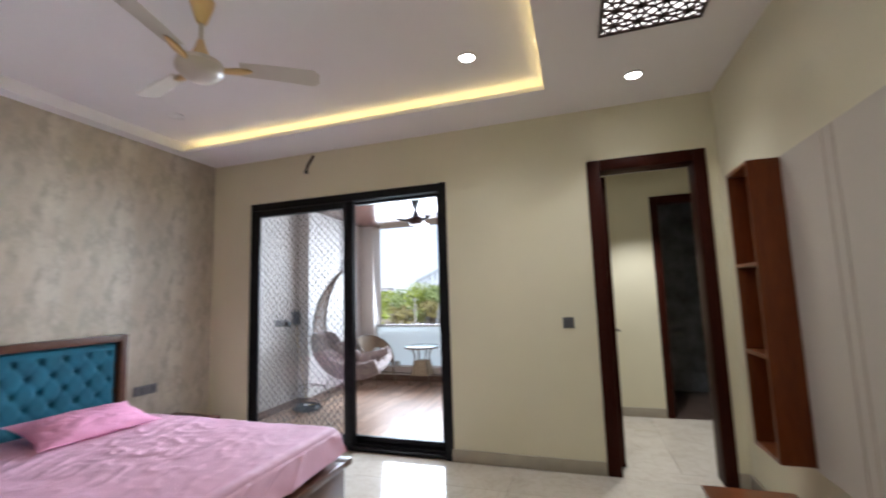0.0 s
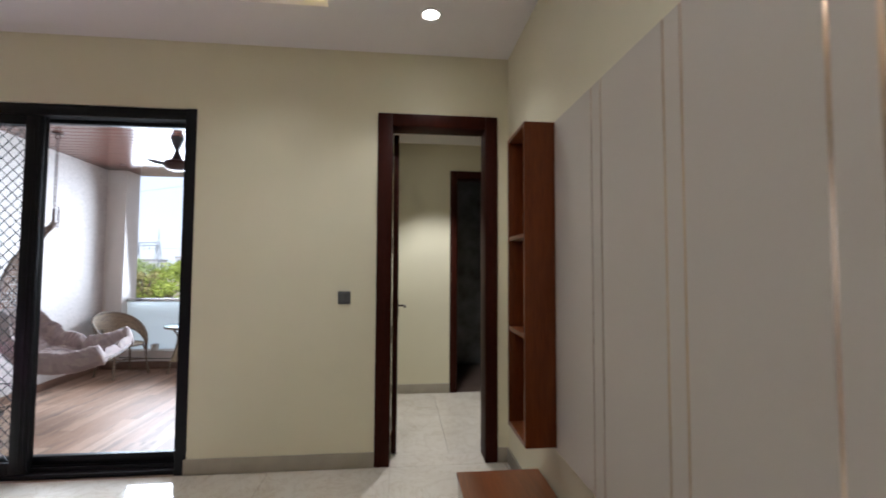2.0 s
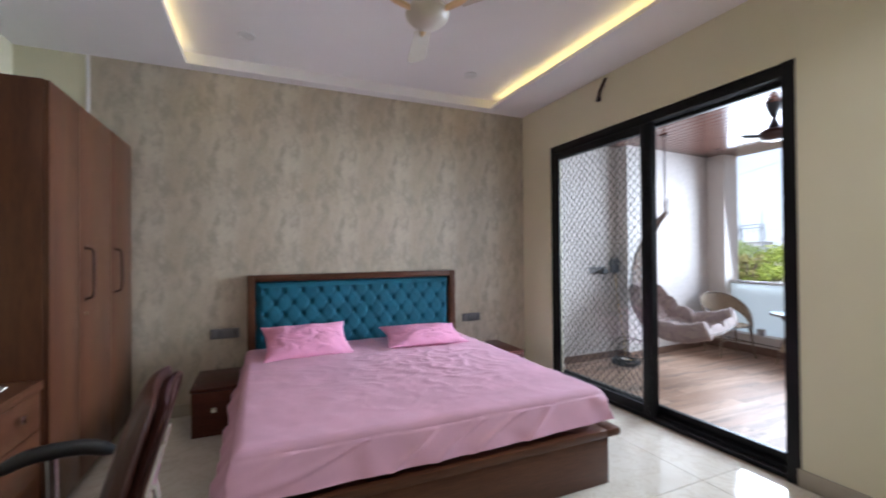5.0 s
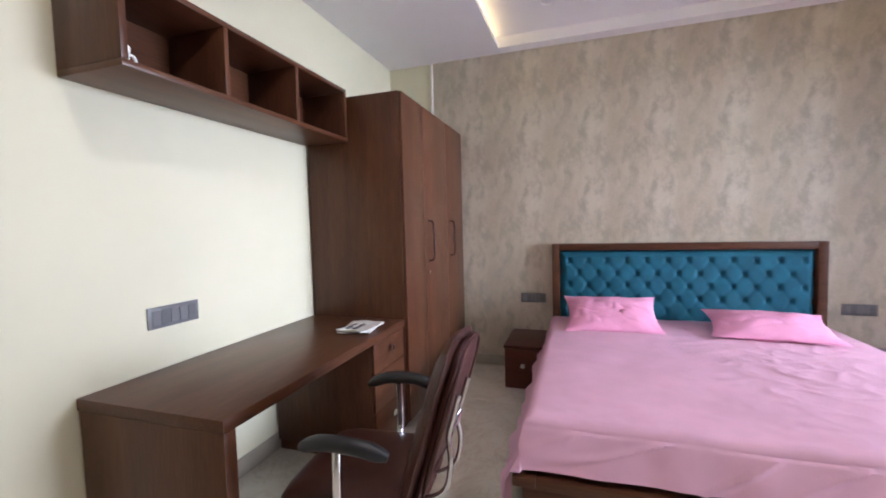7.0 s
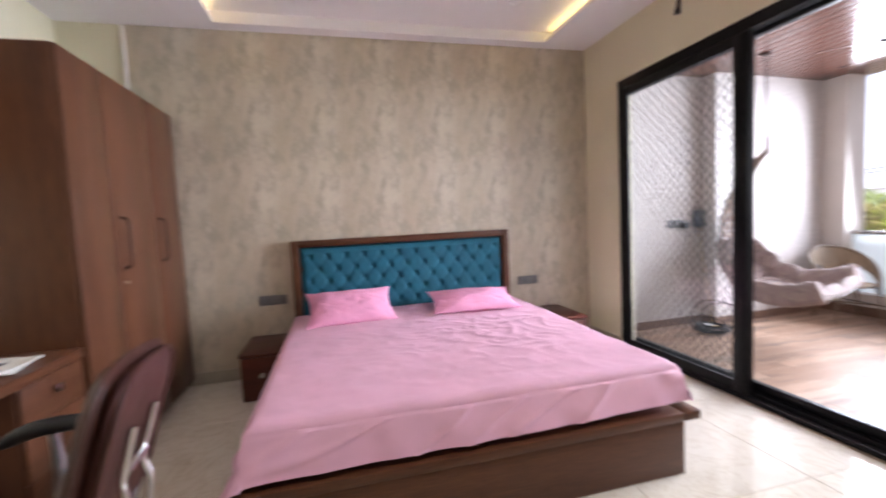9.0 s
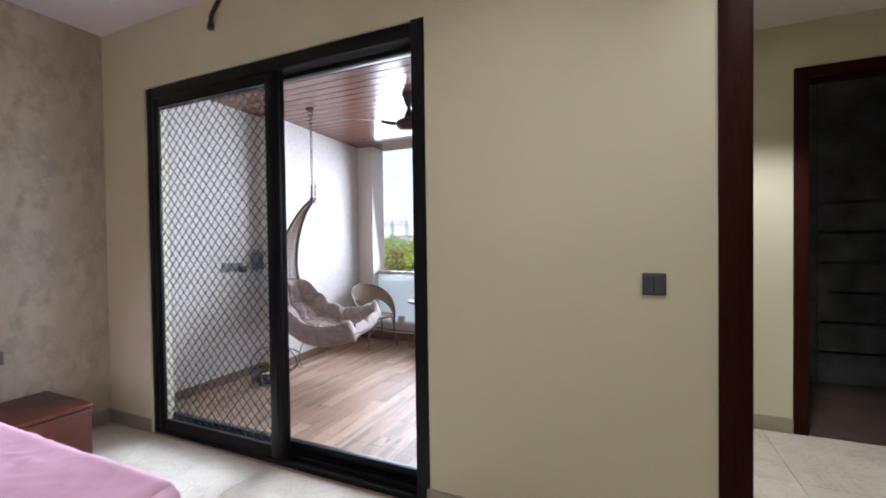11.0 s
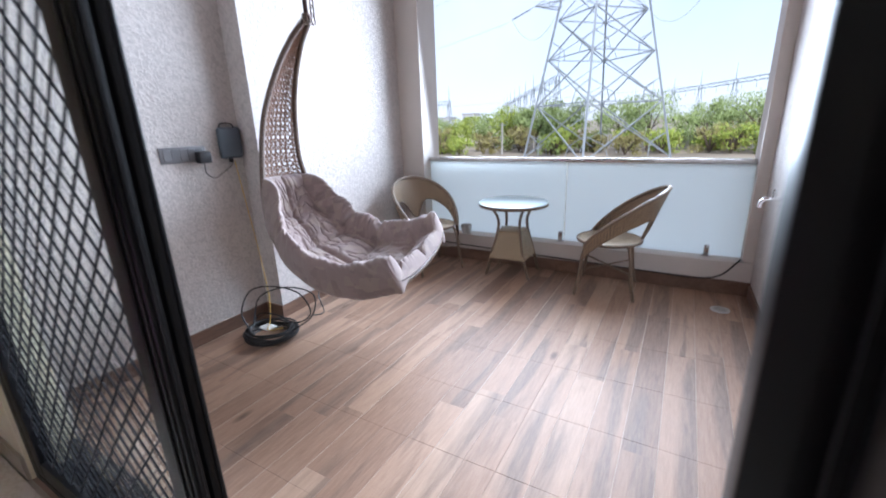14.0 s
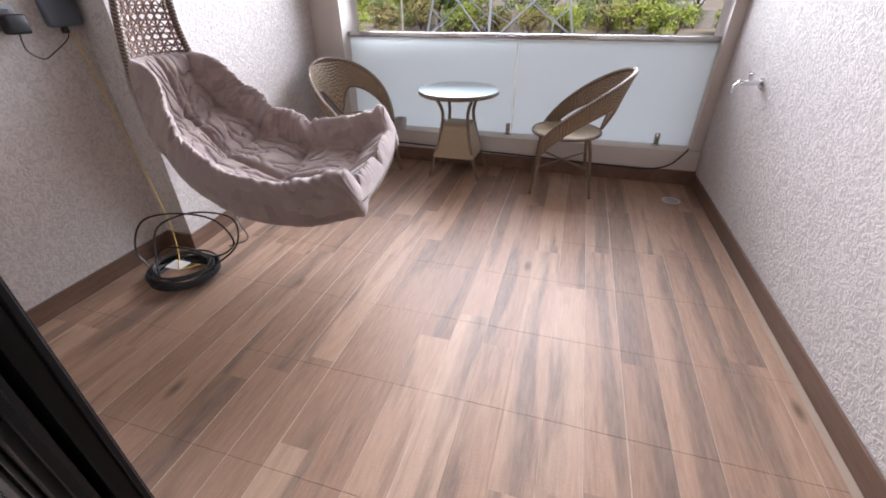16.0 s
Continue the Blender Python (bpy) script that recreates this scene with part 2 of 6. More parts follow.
def stucco(name, col):
    """Trowelled outside plaster with raised worm-like ridges; shade in their hollows is put into the colour."""
    m, nt, b = base_mat(name)
    v = coords(nt, world_space=True)
    vo = node(nt, "ShaderNodeTexVoronoi", Scale=38.0)
    vo.feature = "DISTANCE_TO_EDGE"
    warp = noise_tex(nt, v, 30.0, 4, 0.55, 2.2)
    nt.links.new(v, vo.inputs["Vector"])
    big = noise_tex(nt, v, 1.6, 4)
    c = colour_ramp(nt, big, [(0.3, tint(col, 0.93)), (0.7, tint(col, 1.04))])
    # low parts of the relief noise painted darker, as shade between the ridges
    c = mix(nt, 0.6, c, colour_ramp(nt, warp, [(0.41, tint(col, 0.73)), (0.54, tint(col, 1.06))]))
    nt.links.new(c, b.inputs["Base Color"])
    b.inputs["Roughness"].default_value = 0.85
    ad = nt.nodes.new("ShaderNodeMath")
    ad.operation = "ADD"
    rr = nt.nodes.new("ShaderNodeMapRange")
    nt.links.new(warp, rr.inputs[0])
    rr.inputs[1].default_value, rr.inputs[2].default_value = 0.47, 0.58
    nt.links.new(rr.outputs[0], ad.inputs[0])
    nt.links.new(noise_tex(nt, v, 50, 2), ad.inputs[1])
    bump(nt, b, ad.outputs[0], 0.42, 0.010)
    return m


def marble(name):
    """Polished cream floor tile with soft veins; tone differs a little from tile to tile."""
    m, nt, b = base_mat(name)
    v = coords(nt, world_space=True)
    info = nt.nodes.new("ShaderNodeObjectInfo")
    cloud = noise_tex(nt, v, 2.2, 7, 0.62, 1.2)
    c = colour_ramp(nt, cloud, [(0.3, (0.52, 0.47, 0.39)), (0.52, (0.66, 0.62, 0.54)), (0.75, (0.74, 0.71, 0.64))])
    vein = noise_tex(nt, v, 3.0, 9, 0.7, 2.5)
    c = mix(nt, 0.5, c, colour_ramp(nt, vein, [(0.47, (0.68, 0.62, 0.52)), (0.5, (0.50, 0.41, 0.29)), (0.53, (0.68, 0.62, 0.52))]))
    hs = nt.nodes.new("ShaderNodeHueSaturation")
    mr = nt.nodes.new("ShaderNodeMapRange")
    nt.links.new(info.outputs["Random"], mr.inputs[0])
    mr.inputs[3].default_value, mr.inputs[4].default_value = 0.95, 1.04
    nt.links.new(mr.outputs[0], hs.inputs["Value"])
    nt.links.new(c, hs.inputs["Color"])
    nt.links.new(hs.outputs["Color"], b.inputs["Base Color"])
    b.inputs["Roughness"].default_value = 0.075
    return m


def wallpaper_mat(name):
    """Beige paper with a slight sheen: upright brushed bands and grey-brown dabs that repeat from roll to roll."""
    m, nt, b = base_mat(name)
    v = coords(nt, world_space=True)
    sep = nt.nodes.new("ShaderNodeSeparateXYZ")
    nt.links.new(v, sep.inputs[0])

    def calc(op, a, c=0.0):
        n = nt.nodes.new("ShaderNodeMath")
        n.operation = op
        for i, x in enumerate((a, c)):
            if isinstance(x, (int, float)):
                n.inputs[i].default_value = x
            else:
                nt.links.new(x, n.inputs[i])
        return n.outputs[0]

    def repeated(ry, rz, scale, detail, rough, distortion):
        """Noise that closes on itself after one roll across and one drop down."""
        ay, az = calc("MULTIPLY", sep.outputs["Y"], math.tau / 0.53), calc("MULTIPLY", sep.outputs["Z"], math.tau / 0.64)
        comb = nt.nodes.new("ShaderNodeCombineXYZ")
        for i, x in enumerate((calc("MULTIPLY", calc("COSINE", ay), ry), calc("MULTIPLY", calc("SINE", ay), ry), calc("MULTIPLY", calc("COSINE", az), rz))):
            nt.links.new(x, comb.inputs[i])
        n = node(nt, "ShaderNodeTexNoise", Scale=scale, Detail=detail, Roughness=rough, Distortion=distortion)
        n.noise_dimensions = "4D"
        nt.links.new(comb.outputs[0], n.inputs["Vector"])
        nt.links.new(calc("MULTIPLY", calc("SINE", az), rz), n.inputs["W"])
        return n.outputs["Fac"]
    band = repeated(1.0, 0.25, 0.62, 3, 0.5, 0.15)
    dab = repeated(1.0, 0.72, 0.72, 6, 0.62, 0.12)
    fleck = noise_tex(nt, v, 17.0, 5, 0.65, 0.3)
    fine = noise_tex(nt, v, 160, 2)
    c = colour_ramp(nt, band, [(0.36, (0.47, 0.40, 0.295)), (0.50, (0.55, 0.48, 0.37)), (0.64, (0.64, 0.58, 0.465))])
    mask = colour_ramp(nt, calc("ADD", dab, calc("MULTIPLY", calc("SUBTRACT", fleck, 0.5), 0.30)), [(0.46, (0, 0, 0)), (0.63, (0.85, 0.85, 0.85))])
    c = mix(nt, mask, c, (0.33, 0.285, 0.215))
    c = mix(nt, 0.22, c, colour_ramp(nt, fleck, [(0.38, (0.44, 0.375, 0.28)), (0.62, (0.62, 0.56, 0.45))]))
    c = mix(nt, 0.12, c, colour_ramp(nt, fine, [(0.3, (0.2, 0.16, 0.11)), (0.7, (0.6, 0.55, 0.45))]))
    nt.links.new(c, b.inputs["Base Color"])
    b.inputs["Roughness"].default_value = 0.44
    b.inputs["Metallic"].default_value = 0.12
    bump(nt, b, fine, 0.12, 0.002)
    return m


def plank_mat(name):
    """Wood-look porcelain: long strips from pale oak to umber, with dark smears along the edges and an anti-slip skin."""
    m, nt, b = base_mat(name)
    v = coords(nt, world_space=True)
    sep = nt.nodes.new("ShaderNodeSeparateXYZ")
    nt.links.new(v, sep.inputs[0])

    def calc(op, a, c):
        n = nt.nodes.new("ShaderNodeMath")
        n.operation = op
        for i, x in enumerate((a, c)):
            if isinstance(x, (int, float)):
                n.inputs[i].default_value = x
            else:
                nt.links.new(x, n.inputs[i])
        return n.outputs[0]
    across = calc("DIVIDE", calc("ADD", sep.outputs["X"], 2.575), 0.1275)
    strip = calc("FLOOR", across, 0)
    inside = calc("FRACT", across, 0)

    def scatter(x, y):
        cv = nt.nodes.new("ShaderNodeCombineXYZ")
        for i, q in enumerate((x, y)):
            if isinstance(q, (int, float)):
                cv.inputs[i].default_value = q
            else:
                nt.links.new(q, cv.inputs[i])
        wn_ = nt.nodes.new("ShaderNodeTexWhiteNoise")
        wn_.noise_dimensions = "2D"
        nt.links.new(cv.outputs[0], wn_.inputs["Vector"])
        return wn_.outputs["Value"]
    board = calc("FLOOR", calc("ADD", calc("DIVIDE", sep.outputs["Y"], 1.3), scatter(strip, 3.0)), 0)
    tone = scatter(strip, board)
    seed = calc("MULTIPLY", tone, 61.0)
    grainv = nt.nodes.new("ShaderNodeCombineXYZ")
    nt.links.new(calc("ADD", calc("MULTIPLY", sep.outputs["X"], 11.0), seed), grainv.inputs[0])
    nt.links.new(calc("MULTIPLY", sep.outputs["Y"], 1.15), grainv.inputs[1])
    nt.links.new(seed, grainv.inputs[2])
    vec = grainv.outputs[0]
    smear = noise_tex(nt, vec, 1.3, 5, 0.6, 0.5)
    grain = noise_tex(nt, vec, 8.0, 6, 0.7, 0.3)
    c = colour_ramp(nt, tone, [(0.0, (0.190, 0.112, 0.076)), (0.2, (0.28, 0.165, 0.108)), (0.5, (0.365, 0.222, 0.146)), (0.8, (0.43, 0.273, 0.183)), (1.0, (0.50, 0.34, 0.237))])
    c = mix(nt, colour_ramp(nt, smear, [(0.33, (0.7, 0.7, 0.7)), (0.47, (0, 0, 0))]), c, (0.19, 0.115, 0.078))
    # dark heartwood along one edge of a board
    edge = calc("ABSOLUTE", calc("SUBTRACT", inside, scatter(board, strip)), 0)
    heart = noise_tex(nt, vec, 0.75, 3, 0.5, 0.3)
    rim = calc("MULTIPLY", calc("SUBTRACT", heart, 0.47), calc("SUBTRACT", 0.55, edge))
    c = mix(nt, colour_ramp(nt, rim, [(0.008, (0, 0, 0)), (0.045, (0.75, 0.75, 0.75))]), c, (0.105, 0.072, 0.058))
    c = mix(nt, 0.33, c, colour_ramp(nt, grain, [(0.3, (0.20, 0.125, 0.085)), (0.7, (0.54, 0.375, 0.262))]))
    # a few small knots
    kv = nt.nodes.new("ShaderNodeCombineXYZ")
    nt.links.new(calc("ADD", calc("MULTIPLY", sep.outputs["X"], 7.0), seed), kv.inputs[0])
    nt.links.new(calc("MULTIPLY", sep.outputs["Y"], 2.6), kv.inputs[1])
    knot = node(nt, "ShaderNodeTexVoronoi", Scale=0.62)
    nt.links.new(kv.outputs[0], knot.inputs["Vector"])
    c = mix(nt, colour_ramp(nt, knot.outputs["Distance"], [(0.03, (0.8, 0.8, 0.8)), (0.10, (0, 0, 0))]), c, (0.10, 0.062, 0.042))
    # pale seam between the printed boards
    side = calc("ABSOLUTE", calc("SUBTRACT", inside, 0.5), 0)
    seam = calc("MULTIPLY", calc("GREATER_THAN", side, 0.487), calc("MULTIPLY", scatter(strip, 9.0), 0.9))
    c = mix(nt, seam, c, (0.62, 0.50, 0.40))
    c = mix(nt, 1.0, c, (0.88, 0.86, 0.85), "MULTIPLY")
    nt.links.new(c, b.inputs["Base Color"])
    b.inputs["Roughness"].default_value = 0.50
    b.inputs["Specular IOR Level"].default_value = 0.32
    skin = noise_tex(nt, v, 130, 3)
    bump(nt, b, calc("ADD", grain, calc("MULTIPLY", skin, 0.8)), 0.26, 0.004)
    return m


def cloth_print(name, col, mark, pale, scale, rough=0.9):
    """Cotton with a loose print of dark and pale squares."""
    m, nt, b = base_mat(name)
    v = coords(nt)
    blot = noise_tex(nt, v, 7.0, 3, 0.5, 0.4)
    fine = noise_tex(nt, v, 240, 2)
    vo = node(nt, "ShaderNodeTexVoronoi", Scale=scale)
    vo.distance = "CHEBYCHEV"
    nt.links.new(v, vo.inputs["Vector"])
    sq = nt.nodes.new("ShaderNodeSeparateColor")
    nt.links.new(vo.outputs["Color"], sq.inputs[0])
    c = colour_ramp(nt, blot, [(0.42, tint(col, 0.88)), (0.58, tint(col, 1.06))])
    c = mix(nt, 0.42, c, colour_ramp(nt, sq.outputs[0], [(0.22, mark), (0.26, col), (0.70, col), (0.74, pale)]))
    c = mix(nt, 0.2, c, colour_ramp(nt, fine, [(0.3, tint(col, 0.75)), (0.7, tint(col, 1.1))]))
    nt.links.new(c, b.inputs["Base Color"])
    b.inputs["Roughness"].default_value = rough
    b.inputs["Sheen Weight"].default_value = 0.25
    bump(nt, b, fine, 0.2, 0.003)
    return m


def weave(name, dark, light, su, sv):
    """Plaited cane: strands over and under, laid out by the surface's own coordinates."""
    m, nt, b = base_mat(name)
    v = coords(nt, (su, sv, 1), uv=True)
    br = node(nt, "ShaderNodeTexBrick", Scale=1.0, Mortar_Size=0.09, Bias=0.0, Brick_Width=1.0, Row_Height=0.5)
    br.inputs["Color1"].default_value = (*light, 1)
    br.inputs["Color2"].default_value = (*tint(light, 0.8), 1)
    br.inputs["Mortar"].default_value = (*dark, 1)
    nt.links.new(v, br.inputs["Vector"])
    nt.links.new(br.outputs["Color"], b.inputs["Base Color"])
    b.inputs["Roughness"].default_value = 0.5
    inv = nt.nodes.new("ShaderNodeMath")
    inv.operation, inv.inputs[0].default_value = "SUBTRACT", 1.0
    nt.links.new(br.outputs["Fac"], inv.inputs[1])
    bump(nt, b, inv.outputs[0], 0.7, 0.004)
    return m


def wrapped(name, dark, light, turns):
    """Cane wound round a bar: bands along its length."""
    m, nt, b = base_mat(name)
    v = coords(nt, (1.0, turns, 1), uv=True)
    wv = node(nt, "ShaderNodeTexWave", Scale=1.0, Distortion=0.0)
    wv.bands_direction = "DIAGONAL"
    nt.links.new(v, wv.inputs["Vector"])
    c = colour_ramp(nt, wv.outputs["Fac"], [(0.42, dark), (0.58, light)])
    nt.links.new(c, b.inputs["Base Color"])
    b.inputs["Roughness"].default_value = 0.45
    bump(nt, b, wv.outputs["Fac"], 0.5, 0.003)
    return m


def glowing(name, col, strength):
    m, nt, b = base_mat(name)
    b.inputs["Base Color"].default_value = (*col, 1)
    b.inputs["Emission Color"].default_value = (*col, 1)
    b.inputs["Emission Strength"].default_value = strength
    return m


def glass_mat(name, col=(1, 1, 1), rough=0.0):
    m, nt, b = base_mat(name)
    b.inputs["Base Color"].default_value = (*col, 1)
    b.inputs["Transmission Weight"].default_value = 1.0
    b.inputs["Roughness"].default_value = rough
    b.inputs["IOR"].default_value = 1.45
    return m


def frosted(name, col):
    """Acid-etched glass: lets daylight through in all directions."""
    m, nt, b = base_mat(name)
    tr = nt.nodes.new("ShaderNodeBsdfTranslucent")
    tr.inputs["Color"].default_value = (*col, 1)
    b.inputs["Base Color"].default_value = (*tint(col, 0.8), 1)
    b.inputs["Roughness"].default_value = 0.3
    mx = nt.nodes.new("ShaderNodeMixShader")
    mx.inputs[0].default_value = 0.84
    nt.links.new(b.outputs[0], mx.inputs[1])
    nt.links.new(tr.outputs[0], mx.inputs[2])
    nt.links.new(mx.outputs[0], nt.nodes["Material Output"].inputs["Surface"])
    return m


def leaf_mat(name, a, c):
    m, nt, b = base_mat(name)
    geo = nt.nodes.new("ShaderNodeNewGeometry")
    col = colour_ramp(nt, geo.outputs["Random Per Island"], [(0.0, a), (1.0, c)])
    nt.links.new(col, b.inputs["Base Color"])
    b.inputs["Roughness"].default_value = 0.6
    b.inputs["Transmission Weight"].default_value = 0.0
    return m


M_CREAM = plain("cream_wall_paint", (0.70, 0.655, 0.48), 0.55, var=0.03, scale=1.2, grain=90, relief=0.04)
M_WHITE = plain("white_ceiling_paint", (0.86, 0.83, 0.82), 0.7, var=0.02, scale=1.0, grain=70, relief=0.03)
M_PAPER = wallpaper_mat("brushed_wallpaper")
M_MARBLE = marble("polished_cream_tile")
M_GROUT = plain("tile_grout", (0.50, 0.45, 0.37), 0.8)
M_BGROUT = plain("brown_grout", (0.36, 0.27, 0.20), 0.8)
M_SKIRT = plain("grey_beige_skirting_tile", (0.36, 0.32, 0.25), 0.3, var=0.1)
M_BLACK = plain("black_aluminium", (0.006, 0.006, 0.007), 0.4, 0.0, var=0.15, relief=0.02, spec=0.2)
M_DOORWOOD = wood("dark_stained_door_wood", (0.019, 0.004, 0.002), (0.044, 0.0088, 0.0045), 2, 0.5, spec=0.08)
M_WALNUT_V = wood("walnut_veneer_upright", (0.056, 0.020, 0.010), (0.145, 0.057, 0.026), 2, 0.36, vary=0.06, spec=0.32)
M_WALNUT_X = wood("walnut_veneer_long", (0.056, 0.020, 0.010), (0.145, 0.057, 0.026), 0, 0.33, vary=0.06, spec=0.32)
M_WALNUT_Y = wood("walnut_veneer_cross", (0.056, 0.020, 0.010), (0.145, 0.057, 0.026), 1, 0.33, vary=0.06, spec=0.32)
M_REDWOOD = wood("red_brown_veneer", (0.042, 0.011, 0.007), (0.115, 0.031, 0.018), 1, 0.36, vary=0.05, spec=0.3)
M_TEAK_V = wood("warm_teak_veneer", (0.080, 0.017, 0.004), (0.21, 0.050, 0.010), 2, 0.33, vary=0.06, spec=0.3)
M_TEAK_Y = wood("warm_teak_board", (0.11, 0.030, 0.009), (0.27, 0.085, 0.026), 1, 0.30, vary=0.06)
M_PANEL = plain("taupe_laminate", (0.51, 0.465, 0.40), 0.42, var=0.02, scale=2, relief=0.02)
M_BRASS = plain("polished_brass_strip", (0.72, 0.55, 0.40), 0.2, 1.0, var=0.05)
M_TEAL = plain("teal_velvet", (0.004, 0.105, 0.165), 0.8, var=0.18, scale=9, grain=200, relief=0.15)
M_PINK = plain("pink_cotton_sheet", (0.68, 0.385, 0.50), 0.55, var=0.08, scale=3.5, grain=260, relief=0.12)
M_PILLOW = plain("pink_pillow_cotton", (0.76, 0.32, 0.49), 0.85, var=0.06, scale=5, grain=260, relief=0.12)
M_CHROME = plain("chrome", (0.75, 0.75, 0.76), 0.12, 1.0, var=0.03, relief=0)
M_DARKMETAL = plain("dark_bronze_metal", (0.06, 0.035, 0.03), 0.35, 0.7)
M_LEATHER = plain("brown_leather", (0.052, 0.017, 0.012), 0.40, var=0.2, scale=8, grain=220, relief=0.25, spec=0.35)
M_BLKPLASTIC = plain("black_plastic", (0.014, 0.014, 0.016), 0.4, var=0.1)
M_GREYPLATE = plain("grey_switch_plate", (0.16, 0.155, 0.16), 0.35, var=0.05)
M_DARKPLATE = plain("dark_grey_switch", (0.065, 0.065, 0.07), 0.4, var=0.05)
M_OUTLET = plain("grey_outlet_face", (0.12, 0.118, 0.122), 0.4, var=0.05)
M_CREAMPLASTIC = plain("cream_fan_enamel", (0.60, 0.55, 0.47), 0.3, var=0.03, relief=0)
M_GOLD = plain("soft_gold_trim", (0.70, 0.52, 0.28), 0.3, 0.9, var=0.05)
M_WHITEPL = plain("white_plastic", (0.82, 0.81, 0.79), 0.4, var=0.02, relief=0)
M_LED = glowing("warm_led_strip", (1.0, 0.78, 0.30), 2.0)
M_SPOT = glowing("lit_downlight_lens", (1.0, 0.93, 0.80), 14.0)
M_PANELGLOW = glowing("lit_ceiling_diffuser", (1.0, 0.92, 0.82), 0.8)
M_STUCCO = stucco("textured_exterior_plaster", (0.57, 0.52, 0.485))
M_PLAINEXT = plain("smooth_exterior_paint", (0.60, 0.55, 0.50), 0.7, var=0.05, scale=2)
M_PLANK = plank_mat("wood_look_floor_board")
M_BSKIRT = wood("brown_skirting_tile", (0.10, 0.055, 0.036), (0.24, 0.145, 0.10), 1, 0.4)
M_CEILWOOD = wood("glossy_red_brown_ceiling_board", (0.105, 0.045, 0.033), (0.20, 0.092, 0.066), 0, 0.22, vary=0.08)
M_FROST = frosted("frosted_white_glass", (0.93, 0.97, 0.96))
M_STEEL = plain("brushed_steel", (0.46, 0.44, 0.42), 0.17, 1.0, var=0.15, scale=2)
M_PALESTEEL = plain("dull_pale_steel", (0.55, 0.55, 0.53), 0.5, 0.25, var=0.08)
M_CANE = weave("plaited_cane", (0.07, 0.042, 0.024), (0.44, 0.32, 0.20), 34, 26)
M_CANE_PALE = weave("pale_plaited_cane", (0.30, 0.22, 0.13), (0.55, 0.44, 0.29), 40, 40)
M_WRAP = wrapped("cane_wound_bar", (0.06, 0.036, 0.022), (0.30, 0.22, 0.145), 40)
M_BROWNCANE = wrapped("brown_cane_rope", (0.045, 0.027, 0.018), (0.20, 0.135, 0.095), 45)
M_RATTAN = plain("brown_rattan_strand", (0.19, 0.098, 0.058), 0.5, var=0.2, scale=20)
M_CUSHION = cloth_print("mauve_grey_printed_cushion", (0.26, 0.194, 0.178), (0.15, 0.108, 0.102), (0.33, 0.265, 0.205), 21.0)
M_TOPGLASS = plain("pale_table_glass", (0.62, 0.74, 0.76), 0.08, var=0.02, relief=0)
M_CABLE = plain("black_cable", (0.012, 0.012, 0.012), 0.45)
M_YELLOW = plain("yellow_fibre_cable", (0.65, 0.42, 0.08), 0.5)
M_GALV = plain("galvanised_steel", (0.30, 0.325, 0.345), 0.5, 0.3, var=0.12, scale=0.5, relief=0)
M_DUST = plain("dusty_ground", (0.24, 0.20, 0.15), 0.95, var=0.35, scale=0.15, grain=2.0, relief=0.3)
M_BARK = plain("bark", (0.13, 0.10, 0.07), 0.9, var=0.3)
M_LEAF = leaf_mat("green_leaves", (0.15, 0.205, 0.055), (0.33, 0.40, 0.14))
M_LEAFY = leaf_mat("yellow_green_leaves", (0.17, 0.25, 0.03), (0.36, 0.40, 0.06))
M_LEAFB = leaf_mat("brownish_leaves", (0.16, 0.13, 0.05), (0.30, 0.27, 0.08))
M_CONC = plain("grey_concrete", (0.36, 0.34, 0.31), 0.85, var=0.15, scale=0.6)
M_STONE = plain("dark_slate_tile", (0.15, 0.16, 0.17), 0.4, var=0.45, scale=5, grain=40, relief=0.2)
M_GLASS = glass_mat("clear_glass", (0.97, 0.99, 0.98))
M_NEWS = plain("newsprint", (0.62, 0.60, 0.57), 0.8, var=0.06, scale=18)
M_INK = plain("printed_ink", (0.10, 0.08, 0.09), 0.8)

# ---------------------------------------------------------------- large structure: bedroom
T = 0.155                                  # thickness of the wall to the balcony
LBW = -0.09                                # underside of the floor slab
structure("wall_west", box(W - 0.15, W, S - 0.15, T, LBW, 3.2), M_CREAM, "cream painted wall behind the bed")
paper = structure("wallpaper_west", box(W, W + 0.003, -4.0, 0, 0.1, ZC), M_PAPER, "beige brushed wallpaper with a slight sheen")
structure("trim_wallpaper", box(W, W + 0.012, -4.022, -4.0, 0.1, ZC, 0.003), M_WHITE, "narrow white edge strip beside the wallpaper")
structure("wall_south", box(W, E, S - 0.15, S, LBW, 3.2), M_CREAM, "cream painted wall behind the desk")
structure("wall_east", box(E, E + 0.15, S - 0.15, T, LBW, 3.2), M_CREAM, "cream painted wall behind the television panel")
DX0, DX1, DZ = -2.180, 0.0, 2.43           # opening to the balcony
PX0, PX1, PZ = 1.23, 2.089, 2.455          # passage door with its frame
structure("wall_north", join(
    box(W, DX0, 0, T, LBW, 3.2), box(DX0, DX1, 0, T, DZ, 3.2), box(DX1, PX0, 0, T, LBW, 3.2),
    box(PX0, PX1, 0, T, PZ, 3.2), box(PX1, E, 0, T, LBW, 3.2)), M_CREAM, "cream painted wall with the balcony opening and passage door")

